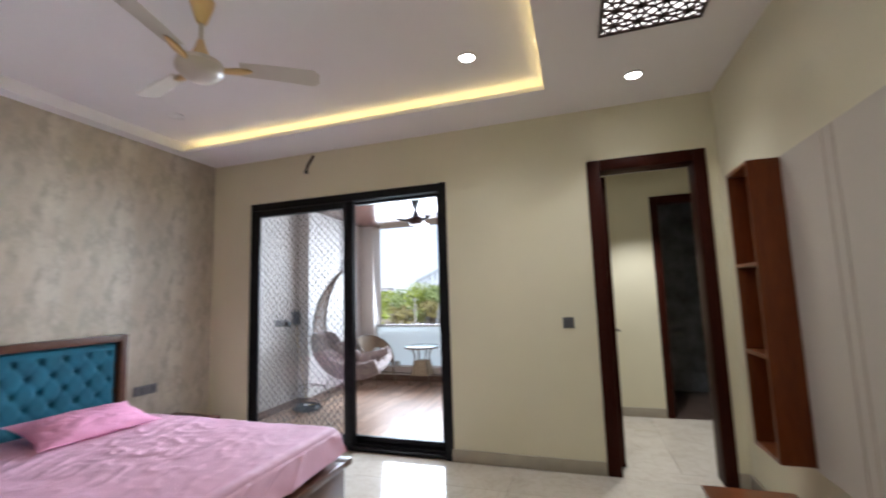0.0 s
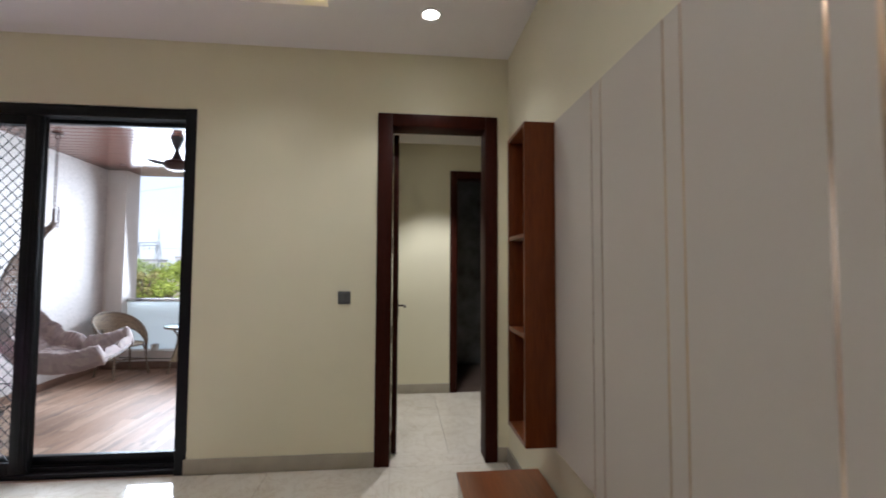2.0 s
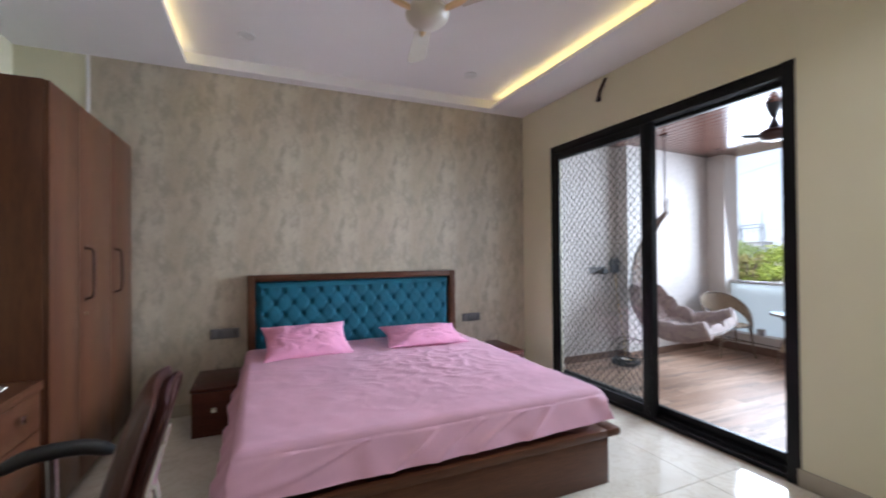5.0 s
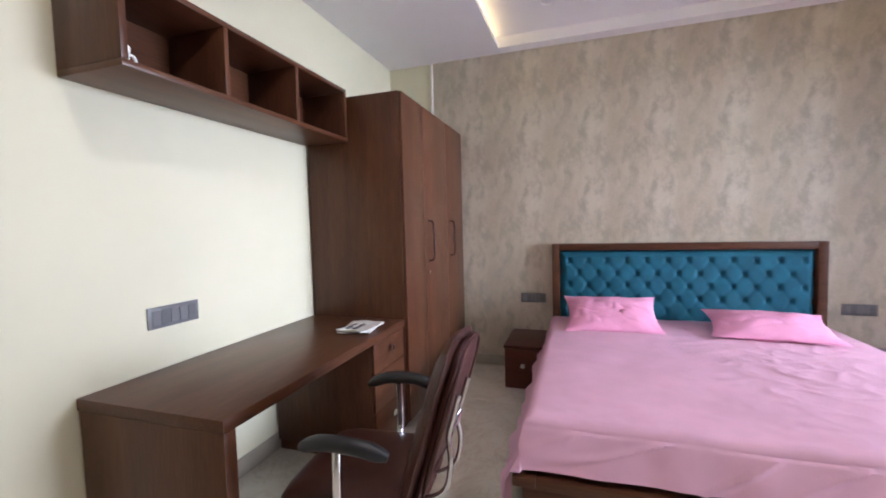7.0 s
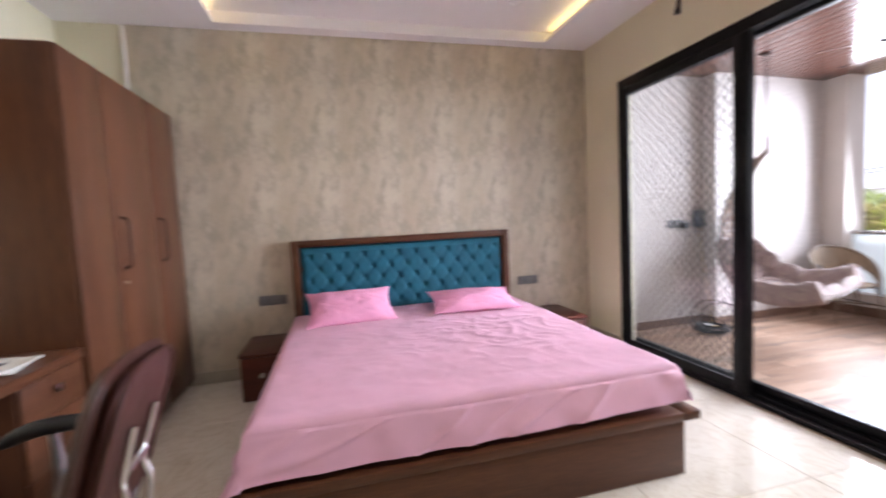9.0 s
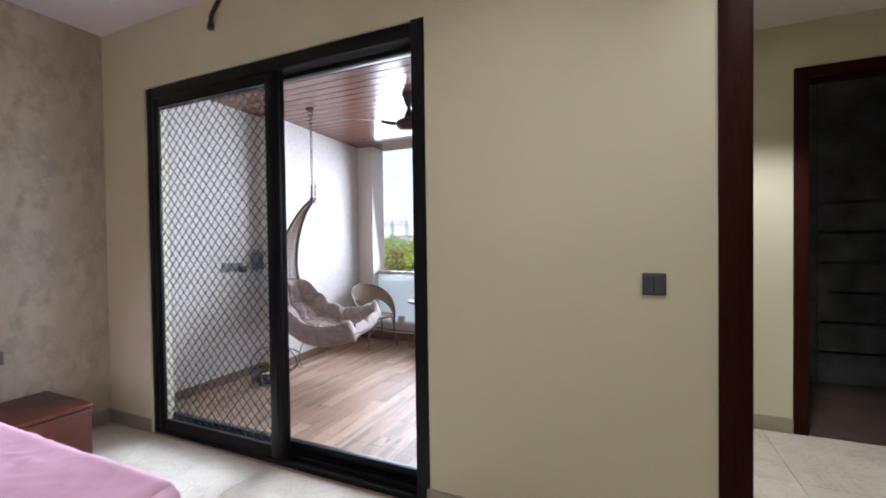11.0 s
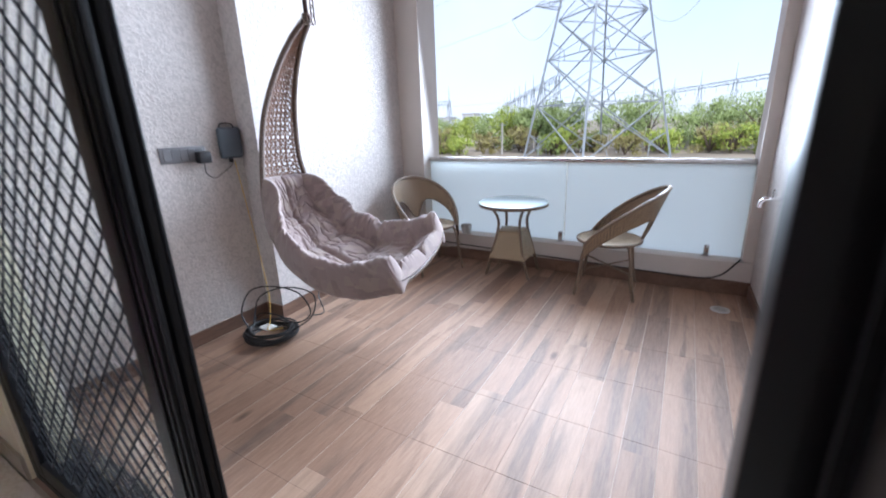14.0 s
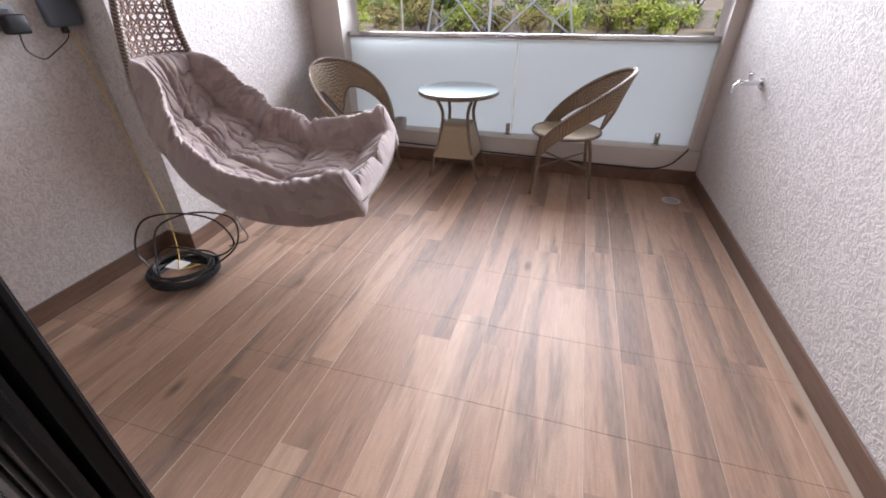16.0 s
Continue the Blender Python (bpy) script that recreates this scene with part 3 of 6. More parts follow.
# false ceiling: border, light channel and raised middle
CX0, CX1, CY0, CY1 = -2.54, 0.96, -3.34, -0.493
structure("ceiling", join(
    box(W, CX0, S, 0, ZC, ZC + 0.03), box(CX1, E, S, 0, ZC, ZC + 0.03),
    box(CX0, CX1, CY1, 0, ZC, ZC + 0.03), box(CX0, CX1, S, CY0, ZC, ZC + 0.03)), M_WHITE, "white false ceiling border")
structure("ceiling_raised", box(W, E, S, 0, ZU, ZU + 0.14), M_WHITE, "white raised middle of the false ceiling")
structure("trim_cove", join(
    box(CX0 + 0.001, CX1 - 0.001, CY1 + 0.11, CY1 + 0.13, ZC + 0.03, ZU), box(CX0 + 0.001, CX1 - 0.001, CY0 - 0.13, CY0 - 0.11, ZC + 0.03, ZU),
    box(CX1 + 0.11, CX1 + 0.13, CY0 - 0.11, CY1 + 0.11, ZC + 0.03, ZU), box(CX0 - 0.03, CX0 - 0.01, CY0 - 0.11, CY1 + 0.11, ZC + 0.03, ZU)), M_WHITE, "white back of the light channel")


def led_strip(x0, x1, y0, y1):
    solo("led_strip", box(x0, x1, y0, y1, ZC + 0.032, ZC + 0.044, 0.002), M_LED, ((x0 + x1) / 2, (y0 + y1) / 2, ZC + 0.05), "glowing warm LED strip hidden in the ceiling cove", "strip light", "cove lights")


led_strip(CX0 + 0.05, CX1, CY1 + 0.03, CY1 + 0.045)
led_strip(CX0 + 0.05, CX1, CY0 - 0.045, CY0 - 0.03)
led_strip(CX1 + 0.03, CX1 + 0.045, CY0, CY1)

# floors: slab with tile joints, the tiles themselves come last in the file
floor = structure("floor", join(box(W, E, S, 0, -0.09, -0.006), box(PX0, PX1, 0, T, -0.09, -0.006), box(1.0, 3.6, T, 1.66, -0.09, -0.006)), M_GROUT, "polished cream tile floor")
sk = [box(W, W + 0.012, S, 0, 0, 0.1, 0.002), box(W + 0.012, DX0, -0.012, 0, 0, 0.1, 0.002), box(DX1, PX0, -0.012, 0, 0, 0.1, 0.002),
      box(PX1, E - 0.012, -0.012, 0, 0, 0.1, 0.002), box(E - 0.012, E, S, 0, 0, 0.1, 0.002), box(W + 0.012, E - 0.012, S, S + 0.012, 0, 0.1, 0.002)]
for piece in sk:
    structure("baseboard", piece, M_SKIRT, "grey-beige tile skirting round the bedroom")

# passage behind the door, with the dark tiled bathroom opening
HX0, HX1, HY = 0.95, 3.6, 1.66
structure("wall_passage", join(
    box(HX0 - 0.1, HX0, T, HY, -0.09, 2.9), box(HX0 - 0.1, 1.94, HY, HY + 0.14, -0.09, 2.9), box(1.94, 2.80, HY, HY + 0.14, 2.45, 2.9),
    box(2.80, HX1 + 0.1, HY, HY + 0.14, -0.09, 2.9), box(HX1, HX1 + 0.1, T, HY, -0.09, 2.9), box(E + 0.15, HX1, T - 0.1, T, -0.09, 2.9)), M_CREAM, "cream painted passage walls")
structure("ceiling_passage", box(HX0 - 0.1, HX1 + 0.1, T, HY + 0.14, 2.75, 2.9), M_WHITE, "white passage ceiling")
structure("baseboard_passage", join(box(HX0, 1.94, HY - 0.012, HY, 0, 0.1, 0.002), box(HX0, HX0 + 0.012, T, HY - 0.012, 0, 0.1, 0.002)), M_SKIRT, "grey-beige tile skirting in the passage")
structure("wall_bathroom", join(box(1.85, 3.2, 3.0, 3.1, -0.09, 2.9), box(1.75, 1.85, HY + 0.14, 3.1, -0.09, 2.9), box(3.2, 3.3, HY + 0.14, 3.1, -0.09, 2.9)), M_STONE, "dark slate tiled bathroom walls")
bath_floor = structure("floor_bathroom", box(1.85, 3.2, HY, 3.0, -0.09, 0), plain("brown_bathroom_tile", (0.10, 0.07, 0.055), 0.3, var=0.3), "brown bathroom floor tiles")
structure("ceiling_bathroom", box(1.75, 3.3, HY + 0.14, 3.1, 2.75, 2.9), M_WHITE, "white bathroom ceiling")


def stone_tile(x, z):
    return box(x + 0.003, x + 0.597, 2.985, 3.0, z + 0.003, z + 0.297, 0.002, 1)


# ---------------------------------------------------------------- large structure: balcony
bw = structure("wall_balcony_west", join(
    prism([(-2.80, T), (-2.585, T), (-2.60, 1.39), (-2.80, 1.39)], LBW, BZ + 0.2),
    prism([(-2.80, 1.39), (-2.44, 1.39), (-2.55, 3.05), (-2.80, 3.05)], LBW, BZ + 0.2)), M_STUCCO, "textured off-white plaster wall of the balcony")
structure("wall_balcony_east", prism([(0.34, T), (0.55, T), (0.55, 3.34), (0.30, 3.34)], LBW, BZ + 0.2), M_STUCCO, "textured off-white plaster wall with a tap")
structure("trim_column_west", prism([(-2.80, 3.05), (-2.31, 3.05), (-2.31, 3.34), (-2.80, 3.34)], LBW, BZ + 0.2), M_PLAINEXT, "smooth cream column at the balcony edge")
structure("trim_column_east", prism([(0.235, 3.085), (0.303, 3.085), (0.30, 3.34), (0.235, 3.34)], LBW, BZ), M_PLAINEXT, "narrow cream return beside the railing")
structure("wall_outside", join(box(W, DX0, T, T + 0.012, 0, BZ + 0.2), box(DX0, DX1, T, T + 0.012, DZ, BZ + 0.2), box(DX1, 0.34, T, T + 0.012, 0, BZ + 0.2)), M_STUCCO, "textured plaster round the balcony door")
structure("floor_balcony", box(-2.62, 0.36, 0, 3.06, -0.09, -0.003), M_BGROUT, "wood-look tile floor of the balcony")
structure("wall_kerb", box(-2.31, 0.30, 3.045, 3.30, -0.4, 0.235, 0.004), M_PLAINEXT, "low cream kerb under the glass railing")
structure("ground_slab", box(-3.2, 4.2, -5.2, 3.34, -0.40, -0.09), M_CONC, "concrete floor slab of the house")
for piece in (
    prism([(-2.588, T + 0.012), (-2.576, T + 0.012), (-2.588, 1.378), (-2.60, 1.378)], 0, 0.085), box(-2.60, -2.43, 1.378, 1.39, 0, 0.085),
    prism([(-2.44, 1.39), (-2.428, 1.378), (-2.536, 3.033), (-2.549, 3.033)], 0, 0.085),
    box(-2.55, 0.30, 3.033, 3.045, 0, 0.10), prism([(0.328, T + 0.012), (0.338, T + 0.012), (0.302, 3.033), (0.290, 3.033)], 0, 0.085)):
    structure("baseboard_balcony", piece, M_BSKIRT, "brown wood-look skirting tiles of the balcony")
ceil_b = [box(-2.8, 0.55, T, 3.40, BZ + 0.02, BZ + 0.2)]
cy = T + 0.012
while cy < 3.38:
    ceil_b.append(box(-2.62, 0.36, cy + 0.004, min(cy + 0.106, 3.40), BZ, BZ + 0.02, 0.003, 1))
    cy += 0.11
structure("ceiling_balcony", join(*ceil_b), M_CEILWOOD, "glossy red-brown boarded balcony ceiling")
# added slab, out of view, blocks sun and sky above rooms and balcony
structure("roof", box(-3.2, 4.2, -5.2, 3.5, 3.2, 3.4), M_CONC, "unseen concrete roof slab added over the house")

# ---------------------------------------------------------------- balcony sliding door
door1 = thing("door_1", (-1.07, 0.08, 0), "black aluminium sliding door with a grille panel, half open", "door")
door1["kind"] = "structure"
part("jamb", join(box(-0.058, 0.014, -0.005, -0.001, 0, DZ - 0.001, 0.001, 1), box(-0.058, -0.001, -0.001, 0.10, 0, DZ - 0.001, 0.003), box(-0.113, -0.001, 0.10, T - 0.002, 0, DZ - 0.001, 0.004), box(-0.07, -0.058, 0.05, 0.06, 0.05, DZ - 0.1)), M_BLACK, door1)
part("jamb", join(box(DX0 + 0.001, DX0 + 0.055, 0.012, 0.04, 0, DZ - 0.001, 0.003)), M_BLACK, door1)
part("head", join(box(DX0 + 0.055, -0.06, 0.012, 0.10, DZ - 0.075, DZ - 0.001, 0.003), box(DX0 + 0.055, -0.113, 0.10, T - 0.002, DZ - 0.10, DZ - 0.001, 0.003)), M_BLACK, door1)
part("sill", join(box(DX0 + 0.055, -0.06, 0.012, T - 0.002, 0.0, 0.03, 0.003), box(DX0 + 0.055, -0.06, 0.055, 0.063, 0.03, 0.055), box(DX0 + 0.055, -0.06, 0.09, 0.098, 0.03, 0.055), box(DX0 + 0.055, -0.113, 0.112, T - 0.003, 0.03, 0.105, 0.003)), M_BLACK, door1)


def sash(name, x0, x1, y0, y1, side=0.075, label="", first=0.075, rail=0.075):
    z0, z1 = 0.035, DZ - 0.08
    ob = part(name, join(box(x0, x0 + first, y0, y1, z0, z1, 0.004), box(x1 - side, x1, y0, y1, z0, z1, 0.004),
                         box(x0 + first, x1 - side, y0, y1, z0, z0 + rail, 0.004), box(x0 + first, x1 - side, y0, y1, z1 - 0.065, z1, 0.004)), M_BLACK, door1, label)
    return ob, (x0 + first, x1 - side, z0 + rail, z1 - 0.065)


grille, (gx0, gx1, gz0, gz1) = sash("grille_panel", DX0 + 0.056, -0.958, 0.012, 0.036, 0.10, "black grille panel", 0.062)
pane_p, (qx0, qx1, qz0, qz1) = sash("glass_panel", DX0 + 0.056, -0.956, 0.042, 0.068, 0.10, "black framed glass panel", 0.018, 0.030)
pane = part("pane", box(qx0, qx1, 0.053, 0.058, qz0, qz1), M_GLASS, pane_p, "clear glass pane")
pane.visible_shadow = False
part("stile_rib", join(box(-1.000, -0.992, 0.006, 0.012, 0.06, DZ - 0.1, 0.002, 1), box(-0.975, -0.968, 0.007, 0.012, 0.06, DZ - 0.1, 0.002, 1), box(-0.957, -0.952, 0.020, 0.028, 0.06, DZ - 0.1, 0.001, 1), box(-0.957, -0.952, 0.058, 0.064, 0.06, DZ - 0.1, 0.001, 1)), M_BLACK, pane_p)


def diamond_mesh(x0, x1, z0, z1, y, cell, tall, w):
    """Expanded metal: zigzag strands that meet their neighbours at every other turn."""
    verts, faces = [], []
    n = round((x1 - x0) / cell)
    m = round((z1 - z0) / (tall / 2))
    cx, cz = (x1 - x0) / n, (z1 - z0) / m
    for i in range(n):
        for sgn in (1, -1):
            for j in range(m):
                xa = x0 + (i + 0.5) * cx + (sgn * cx / 2) * (1 if j % 2 else -1) * 0.97
                xb = x0 + (i + 0.5) * cx + (sgn * cx / 2) * (1 if (j + 1) % 2 else -1) * 0.97
                za, zb = z0 + j * cz, z0 + (j + 1) * cz
                k = len(verts)
                for x, z in ((xa, za), (xb, zb)):
                    verts += [(x - w, y - w, z), (x + w, y - w, z), (x + w, y + w, z), (x - w, y + w, z)]
                faces += [(k + a, k + (a + 1) % 4, k + 4 + (a + 1) % 4, k + 4 + a) for a in range(4)]
    me = bpy.data.meshes.new("mesh")
    me.from_pydata(verts, [], faces)
    bm = bmesh.new()
    bm.from_mesh(me)
    bpy.data.meshes.remove(me)
    return bm


dm = part("diamond_grille", diamond_mesh(gx0, gx1, gz0, gz1, 0.026, 0.074, 0.148, 0.0021), M_BLACK, grille, "dark expanded metal mesh")
dm["kind"] = "stuff"

# ---------------------------------------------------------------- passage door and bathroom door frame
door2 = thing("door_2", (1.66, 0.08, 0), "dark wooden passage door standing open", "door")
door2["kind"] = "structure"
part("frame", join(box(PX0, 1.334, -0.014, T + 0.01, 0, PZ, 0.006), box(2.0, PX1, -0.014, T + 0.01, 0, PZ, 0.006), box(1.334, 2.0, -0.014, T + 0.01, 2.365, PZ, 0.006)), M_DOORWOOD, door2)
leaf = part("leaf", box(1.340, 1.378, T + 0.012, T + 0.65, 0.01, 2.355, 0.004), M_DOORWOOD, door2, "dark wooden door leaf swung into the passage")
lever = part("lever", join(tube([(1.378, T + 0.58, 1.03), (1.435, T + 0.58, 1.03), (1.437, T + 0.57, 1.03), (1.437, T + 0.47, 1.028)], 0.009, 10), box(1.377, 1.382, T + 0.56, T + 0.60, 0.93, 1.08, 0.003)), M_DARKMETAL, leaf, "dark metal lever handle")
for hz in (2.13, 1.52, 0.88, 0.22):
    part("hinge", join(box(1.334, 1.339, 0.06, T + 0.012, hz - 0.055, hz + 0.055, 0.001, 1), tube([(1.339, T + 0.014, hz - 0.055), (1.339, T + 0.014, hz + 0.055)], 0.007, 8)), M_STEEL, door2, "pale steel hinge")
door3 = thing("door_3", (2.37, HY + 0.06, 0), "dark wooden frame of the bathroom doorway", "door frame")
door3["kind"] = "structure"
part("frame", join(box(1.94, 2.02, HY - 0.014, HY + 0.15, 0, 2.45, 0.006), box(2.72, 2.80, HY - 0.014, HY + 0.15, 0, 2.45, 0.006), box(2.02, 2.72, HY - 0.014, HY + 0.15, 2.37, 2.45, 0.006)), M_DOORWOOD, door3)

# ---------------------------------------------------------------- bed
bed = thing("bed", (-1.5, -1.91, 0), "walnut double bed with a tufted teal headboard", "bed")
BY0, BY1 = -2.90, -0.922
part("headboard_frame", join(box(W + 0.004, -2.585, BY0, BY0 + 0.062, 0, 1.156, 0.004), box(W + 0.004, -2.585, BY1 - 0.062, BY1, 0, 1.156, 0.004),
                             box(W + 0.004, -2.585, BY0 + 0.062, BY1 - 0.062, 1.098, 1.156, 0.004), box(W + 0.004, W + 0.03, BY0 + 0.062, BY1 - 0.062, 0.2, 1.098)), M_WALNUT_Y, bed)
TY0, TY1, TZ0, TZ1 = BY0 + 0.064, BY1 - 0.064, 0.30, 1.096
TN = 12
tw, th = (TY1 - TY0) / TN, 0.135
BUTTONS = [(TY0 + (c + 0.5 + 0.5 * (r % 2)) * tw, TZ1 - 0.085 - r * th * 0.78) for r in range(6) for c in range(TN - r % 2)]


def tuft(u, v):
    y, z = TY0 + u * (TY1 - TY0), TZ0 + v * (TZ1 - TZ0)
    r = (TZ1 - 0.085 - z) / (th * 0.78)
    a = (y - TY0) / tw - 0.5
    p, q = a + r / 2, a - r / 2                       # lattice whose lines join the buttons
    dp, dq = abs(p - round(p)), abs(q - round(q))
    crease = math.exp(-(min(dp, dq) / 0.11) ** 2)
    dim = math.exp(-(dp * dp + dq * dq) / 0.022)
    edge = min(1.0, min(u, 1 - u) * 36, (1 - v) * 14)
    fade = 1.0 if r > -0.25 else 0.25
    d = 0.050 * math.sqrt(max(0.0, edge)) - fade * (0.005 * crease + 0.026 * dim)
    return (W + 0.03 + d, y, z)


part("headboard_padding", sheet(tuft, 190, 74), M_TEAL, bed, "deep-buttoned teal velvet padding")
for by, bz in BUTTONS:
    if bz > 0.45:
        part("button", lathe([(0, 0.004), (0.006, 0.003), (0.010, 0.0), (0.008, -0.004)], 0, 0, 0, 8), M_TEAL, bed)
bed_buttons = [o for o in bed.children if o.name.startswith("button")]
for ob, (by, bz) in zip(bed_buttons, [b for b in BUTTONS if b[1] > 0.45]):
    ob.data = bed_buttons[0].data
    ob.matrix_basis = Matrix.Translation(Vector((W + 0.049, by, bz))) @ Matrix.Rotation(radians(90), 4, "Y")
    ob.matrix_basis.translation -= ORG[bed.name]
part("base", box(-2.585, -0.495, -2.90, -0.955, 0.0, 0.262, 0.003), M_WALNUT_X, bed)
part("footboard", box(-0.495, -0.470, -2.905, -0.95, 0.0, 0.262, 0.003), M_WALNUT_Y, bed)
part("rim", join(box(-2.585, -0.46, -2.945, -2.85, 0.264, 0.308, 0.005), box(-2.585, -0.46, -0.96, -0.865, 0.264, 0.308, 0.005), box(-0.60, -0.46, -2.85, -0.96, 0.264, 0.308, 0.005)), M_WALNUT_Y, bed)
part("mattress", box(-2.56, -0.585, -2.865, -0.945, 0.264, 0.500, 0.04, 3), M_PILLOW, bed)


def hang(d, r=0.05):
    """How far a cloth goes out and down once d metres of it lie past an edge."""
    if d <= 0:
        return 0.0, 0.0
    if d < r * 1.5:
        a = d / r
        return r * math.sin(min(a, 1.5)), r * (1 - math.cos(min(a, 1.5)))
    return r, r * (1 - math.cos(1.5)) + (d - r * 1.5)


def bed_sheet(u, v):
    px = -2.57 + u * 2.44
    py = -3.29 + v * 2.52
    lip = ramp(py, [(-2.88, 0.212), (-2.3, 0.209), (-1.6, 0.207), (-0.92, 0.195)])
    dx = (px + 0.60) / 0.47 * lip if px > -0.60 else 0.0
    ds, dn = max(0.0, -2.865 - py), max(0.0, py + 0.95) * 1.05
    ox, zx = hang(dx)
    os_, zs = hang(ds)
    on, zn = hang(dn)
    x, y = min(px, -0.60) + ox, max(min(py, -0.95), -2.865) - os_ + on
    drop = max(zx, zs, zn) if not (zx and zs) else max(zx, zs) + 0.12 * min(zx, zs)
    z = 0.520 - drop
    fold = max(zx, zs, zn)
    ripple = noise.noise(Vector((px * 5.5, py * 5.5, 1.3)))
    if fold > 0.04:
        x += (0.008 * ripple + 0.005 * math.sin(py * 21 + 2 * ripple)) * min(1, fold * 4) * (zx > 0)
        y -= (0.024 * ripple + 0.014 * math.sin(px * 17 + 3 * ripple)) * min(1, fold * 4) * (zs > 0)
        x += 0.082 * max(0.0, min(1.0, (zx - 0.03) / 0.17)) + 0.012 * math.exp(-(noise.noise(Vector((py * 3.1 + zx * 7, zx * 3, 9.0))) / 0.09) ** 2) * (zx > 0.03)
        y -= 0.07 * max(0.0, min(1.0, (fold - 0.12) / 0.10)) * (zs > 0.1)
    else:
        w = noise.noise(Vector((px * 2.2, py * 2.6, 4.0)))
        ridge = abs(noise.noise(Vector((px * 6.5 + 1.4 * w, py * 4.2 - 1.4 * w, 7.0))))
        cross = abs(noise.noise(Vector((px * 4.0 - py * 4.0, px * 3.0 + py * 3.0 + w, 12.0))))
        near = ramp(math.hypot(px + 1.65, py + 1.55), [(0.25, 1.0), (0.8, 0.35), (1.3, 0.12)])
        z += 0.006 * w + near * (0.007 * math.exp(-(ridge / 0.09) ** 2) + 0.004 * math.exp(-(cross / 0.10) ** 2))
        z += 0.0034 * noise.noise(Vector((px * 8, py * 8, 5.0))) + 0.0013 * noise.noise(Vector((px * 17, py * 17, 2.0)))
    if zx > 0.1 and py > -2.9:
        z = max(0.3125, z)
    return (x, y, max(0.012, z))


solo("bed_sheet", sheet(bed_sheet, 170, 170), M_PINK, (-1.5, -1.91, 0.52), "crumpled pink cotton sheet hanging over the mattress", "bed sheet")


def pillow(at, size, turn, tilt, seed):
    sx, sy, sz = size

    def f(sign):
        def g(u, v):
            a, b = 2 * u - 1, 2 * v - 1
            puff = (max(0.0, 1 - abs(a) ** 2.2) * max(0.0, 1 - abs(b) ** 2.6)) ** 0.75
            pinch = 1 - 0.11 * (1 - abs(a) ** 2) * abs(b) ** 4
            pinch2 = 1 - 0.10 * (1 - abs(b) ** 2) * abs(a) ** 4
            n = noise.noise(Vector((a * 2.2 + seed, b * 2.2, seed * 3.1))) + 0.5 * noise.noise(Vector((a * 5, b * 5 + seed, 2.0)))
            wr = noise.noise(Vector((a * 2.6 + b * 1.5, b * 3.4 - a * 2.2 + seed, seed)))
            return (a * sx * pinch2, b * sy * pinch, sign * sz * puff * (1 + 0.22 * n) - 0.007 * math.exp(-(wr / 0.06) ** 2) * puff * (sign > 0) + 0.008 * noise.noise(Vector((a * 3, b * 3, seed))))
        return g
    bm = join(sheet(f(1), 64, 64), sheet(f(-1), 64, 64))
    bmesh.ops.remove_doubles(bm, verts=bm.verts, dist=0.0004)
    bmesh.ops.recalc_face_normals(bm, faces=bm.faces[:])
    bmesh.ops.transform(bm, matrix=pose(*at, 0, tilt, turn), verts=bm.verts)
    return solo("pillow", bm, M_PILLOW, at, "plump pink cotton pillow leaning on the headboard", "pillow", "pillows on the bed")


pillow((-2.26, -2.44, 0.622), (0.215, 0.35, 0.070), 3, 29, 1.0)
pillow((-2.22, -1.43, 0.590), (0.24, 0.37, 0.062), -6, 12, 5.0)


def nightstand(y0, y1, label):
    ns = thing("nightstand", (-2.4, (y0 + y1) / 2, 0), label, "nightstand", "nightstands by the bed")
    part("body", box(W + 0.013, -2.145, y0 + 0.006, y1 - 0.006, 0.0, 0.335, 0.002), M_REDWOOD, ns)
    part("top", box(W + 0.005, -2.118, y0, y1, 0.337, 0.360, 0.003), M_REDWOOD, ns)
    d = part("drawer_front", box(-2.143, -2.124, y0 + 0.008, y1 - 0.008, 0.02, 0.330, 0.003), M_REDWOOD, ns)
    part("knob", join(box(-2.124, -2.108, (y0 + y1) / 2 - 0.007, (y0 + y1) / 2 + 0.007, 0.195, 0.209), box(-2.108, -2.100, (y0 + y1) / 2 - 0.018, (y0 + y1) / 2 + 0.018, 0.184, 0.220, 0.003)), M_CHROME, d, "square chrome knob")


nightstand(-3.265, -2.955, "dark walnut nightstand with a square chrome knob")
nightstand(-0.865, -0.38, "dark walnut nightstand beside the balcony door")

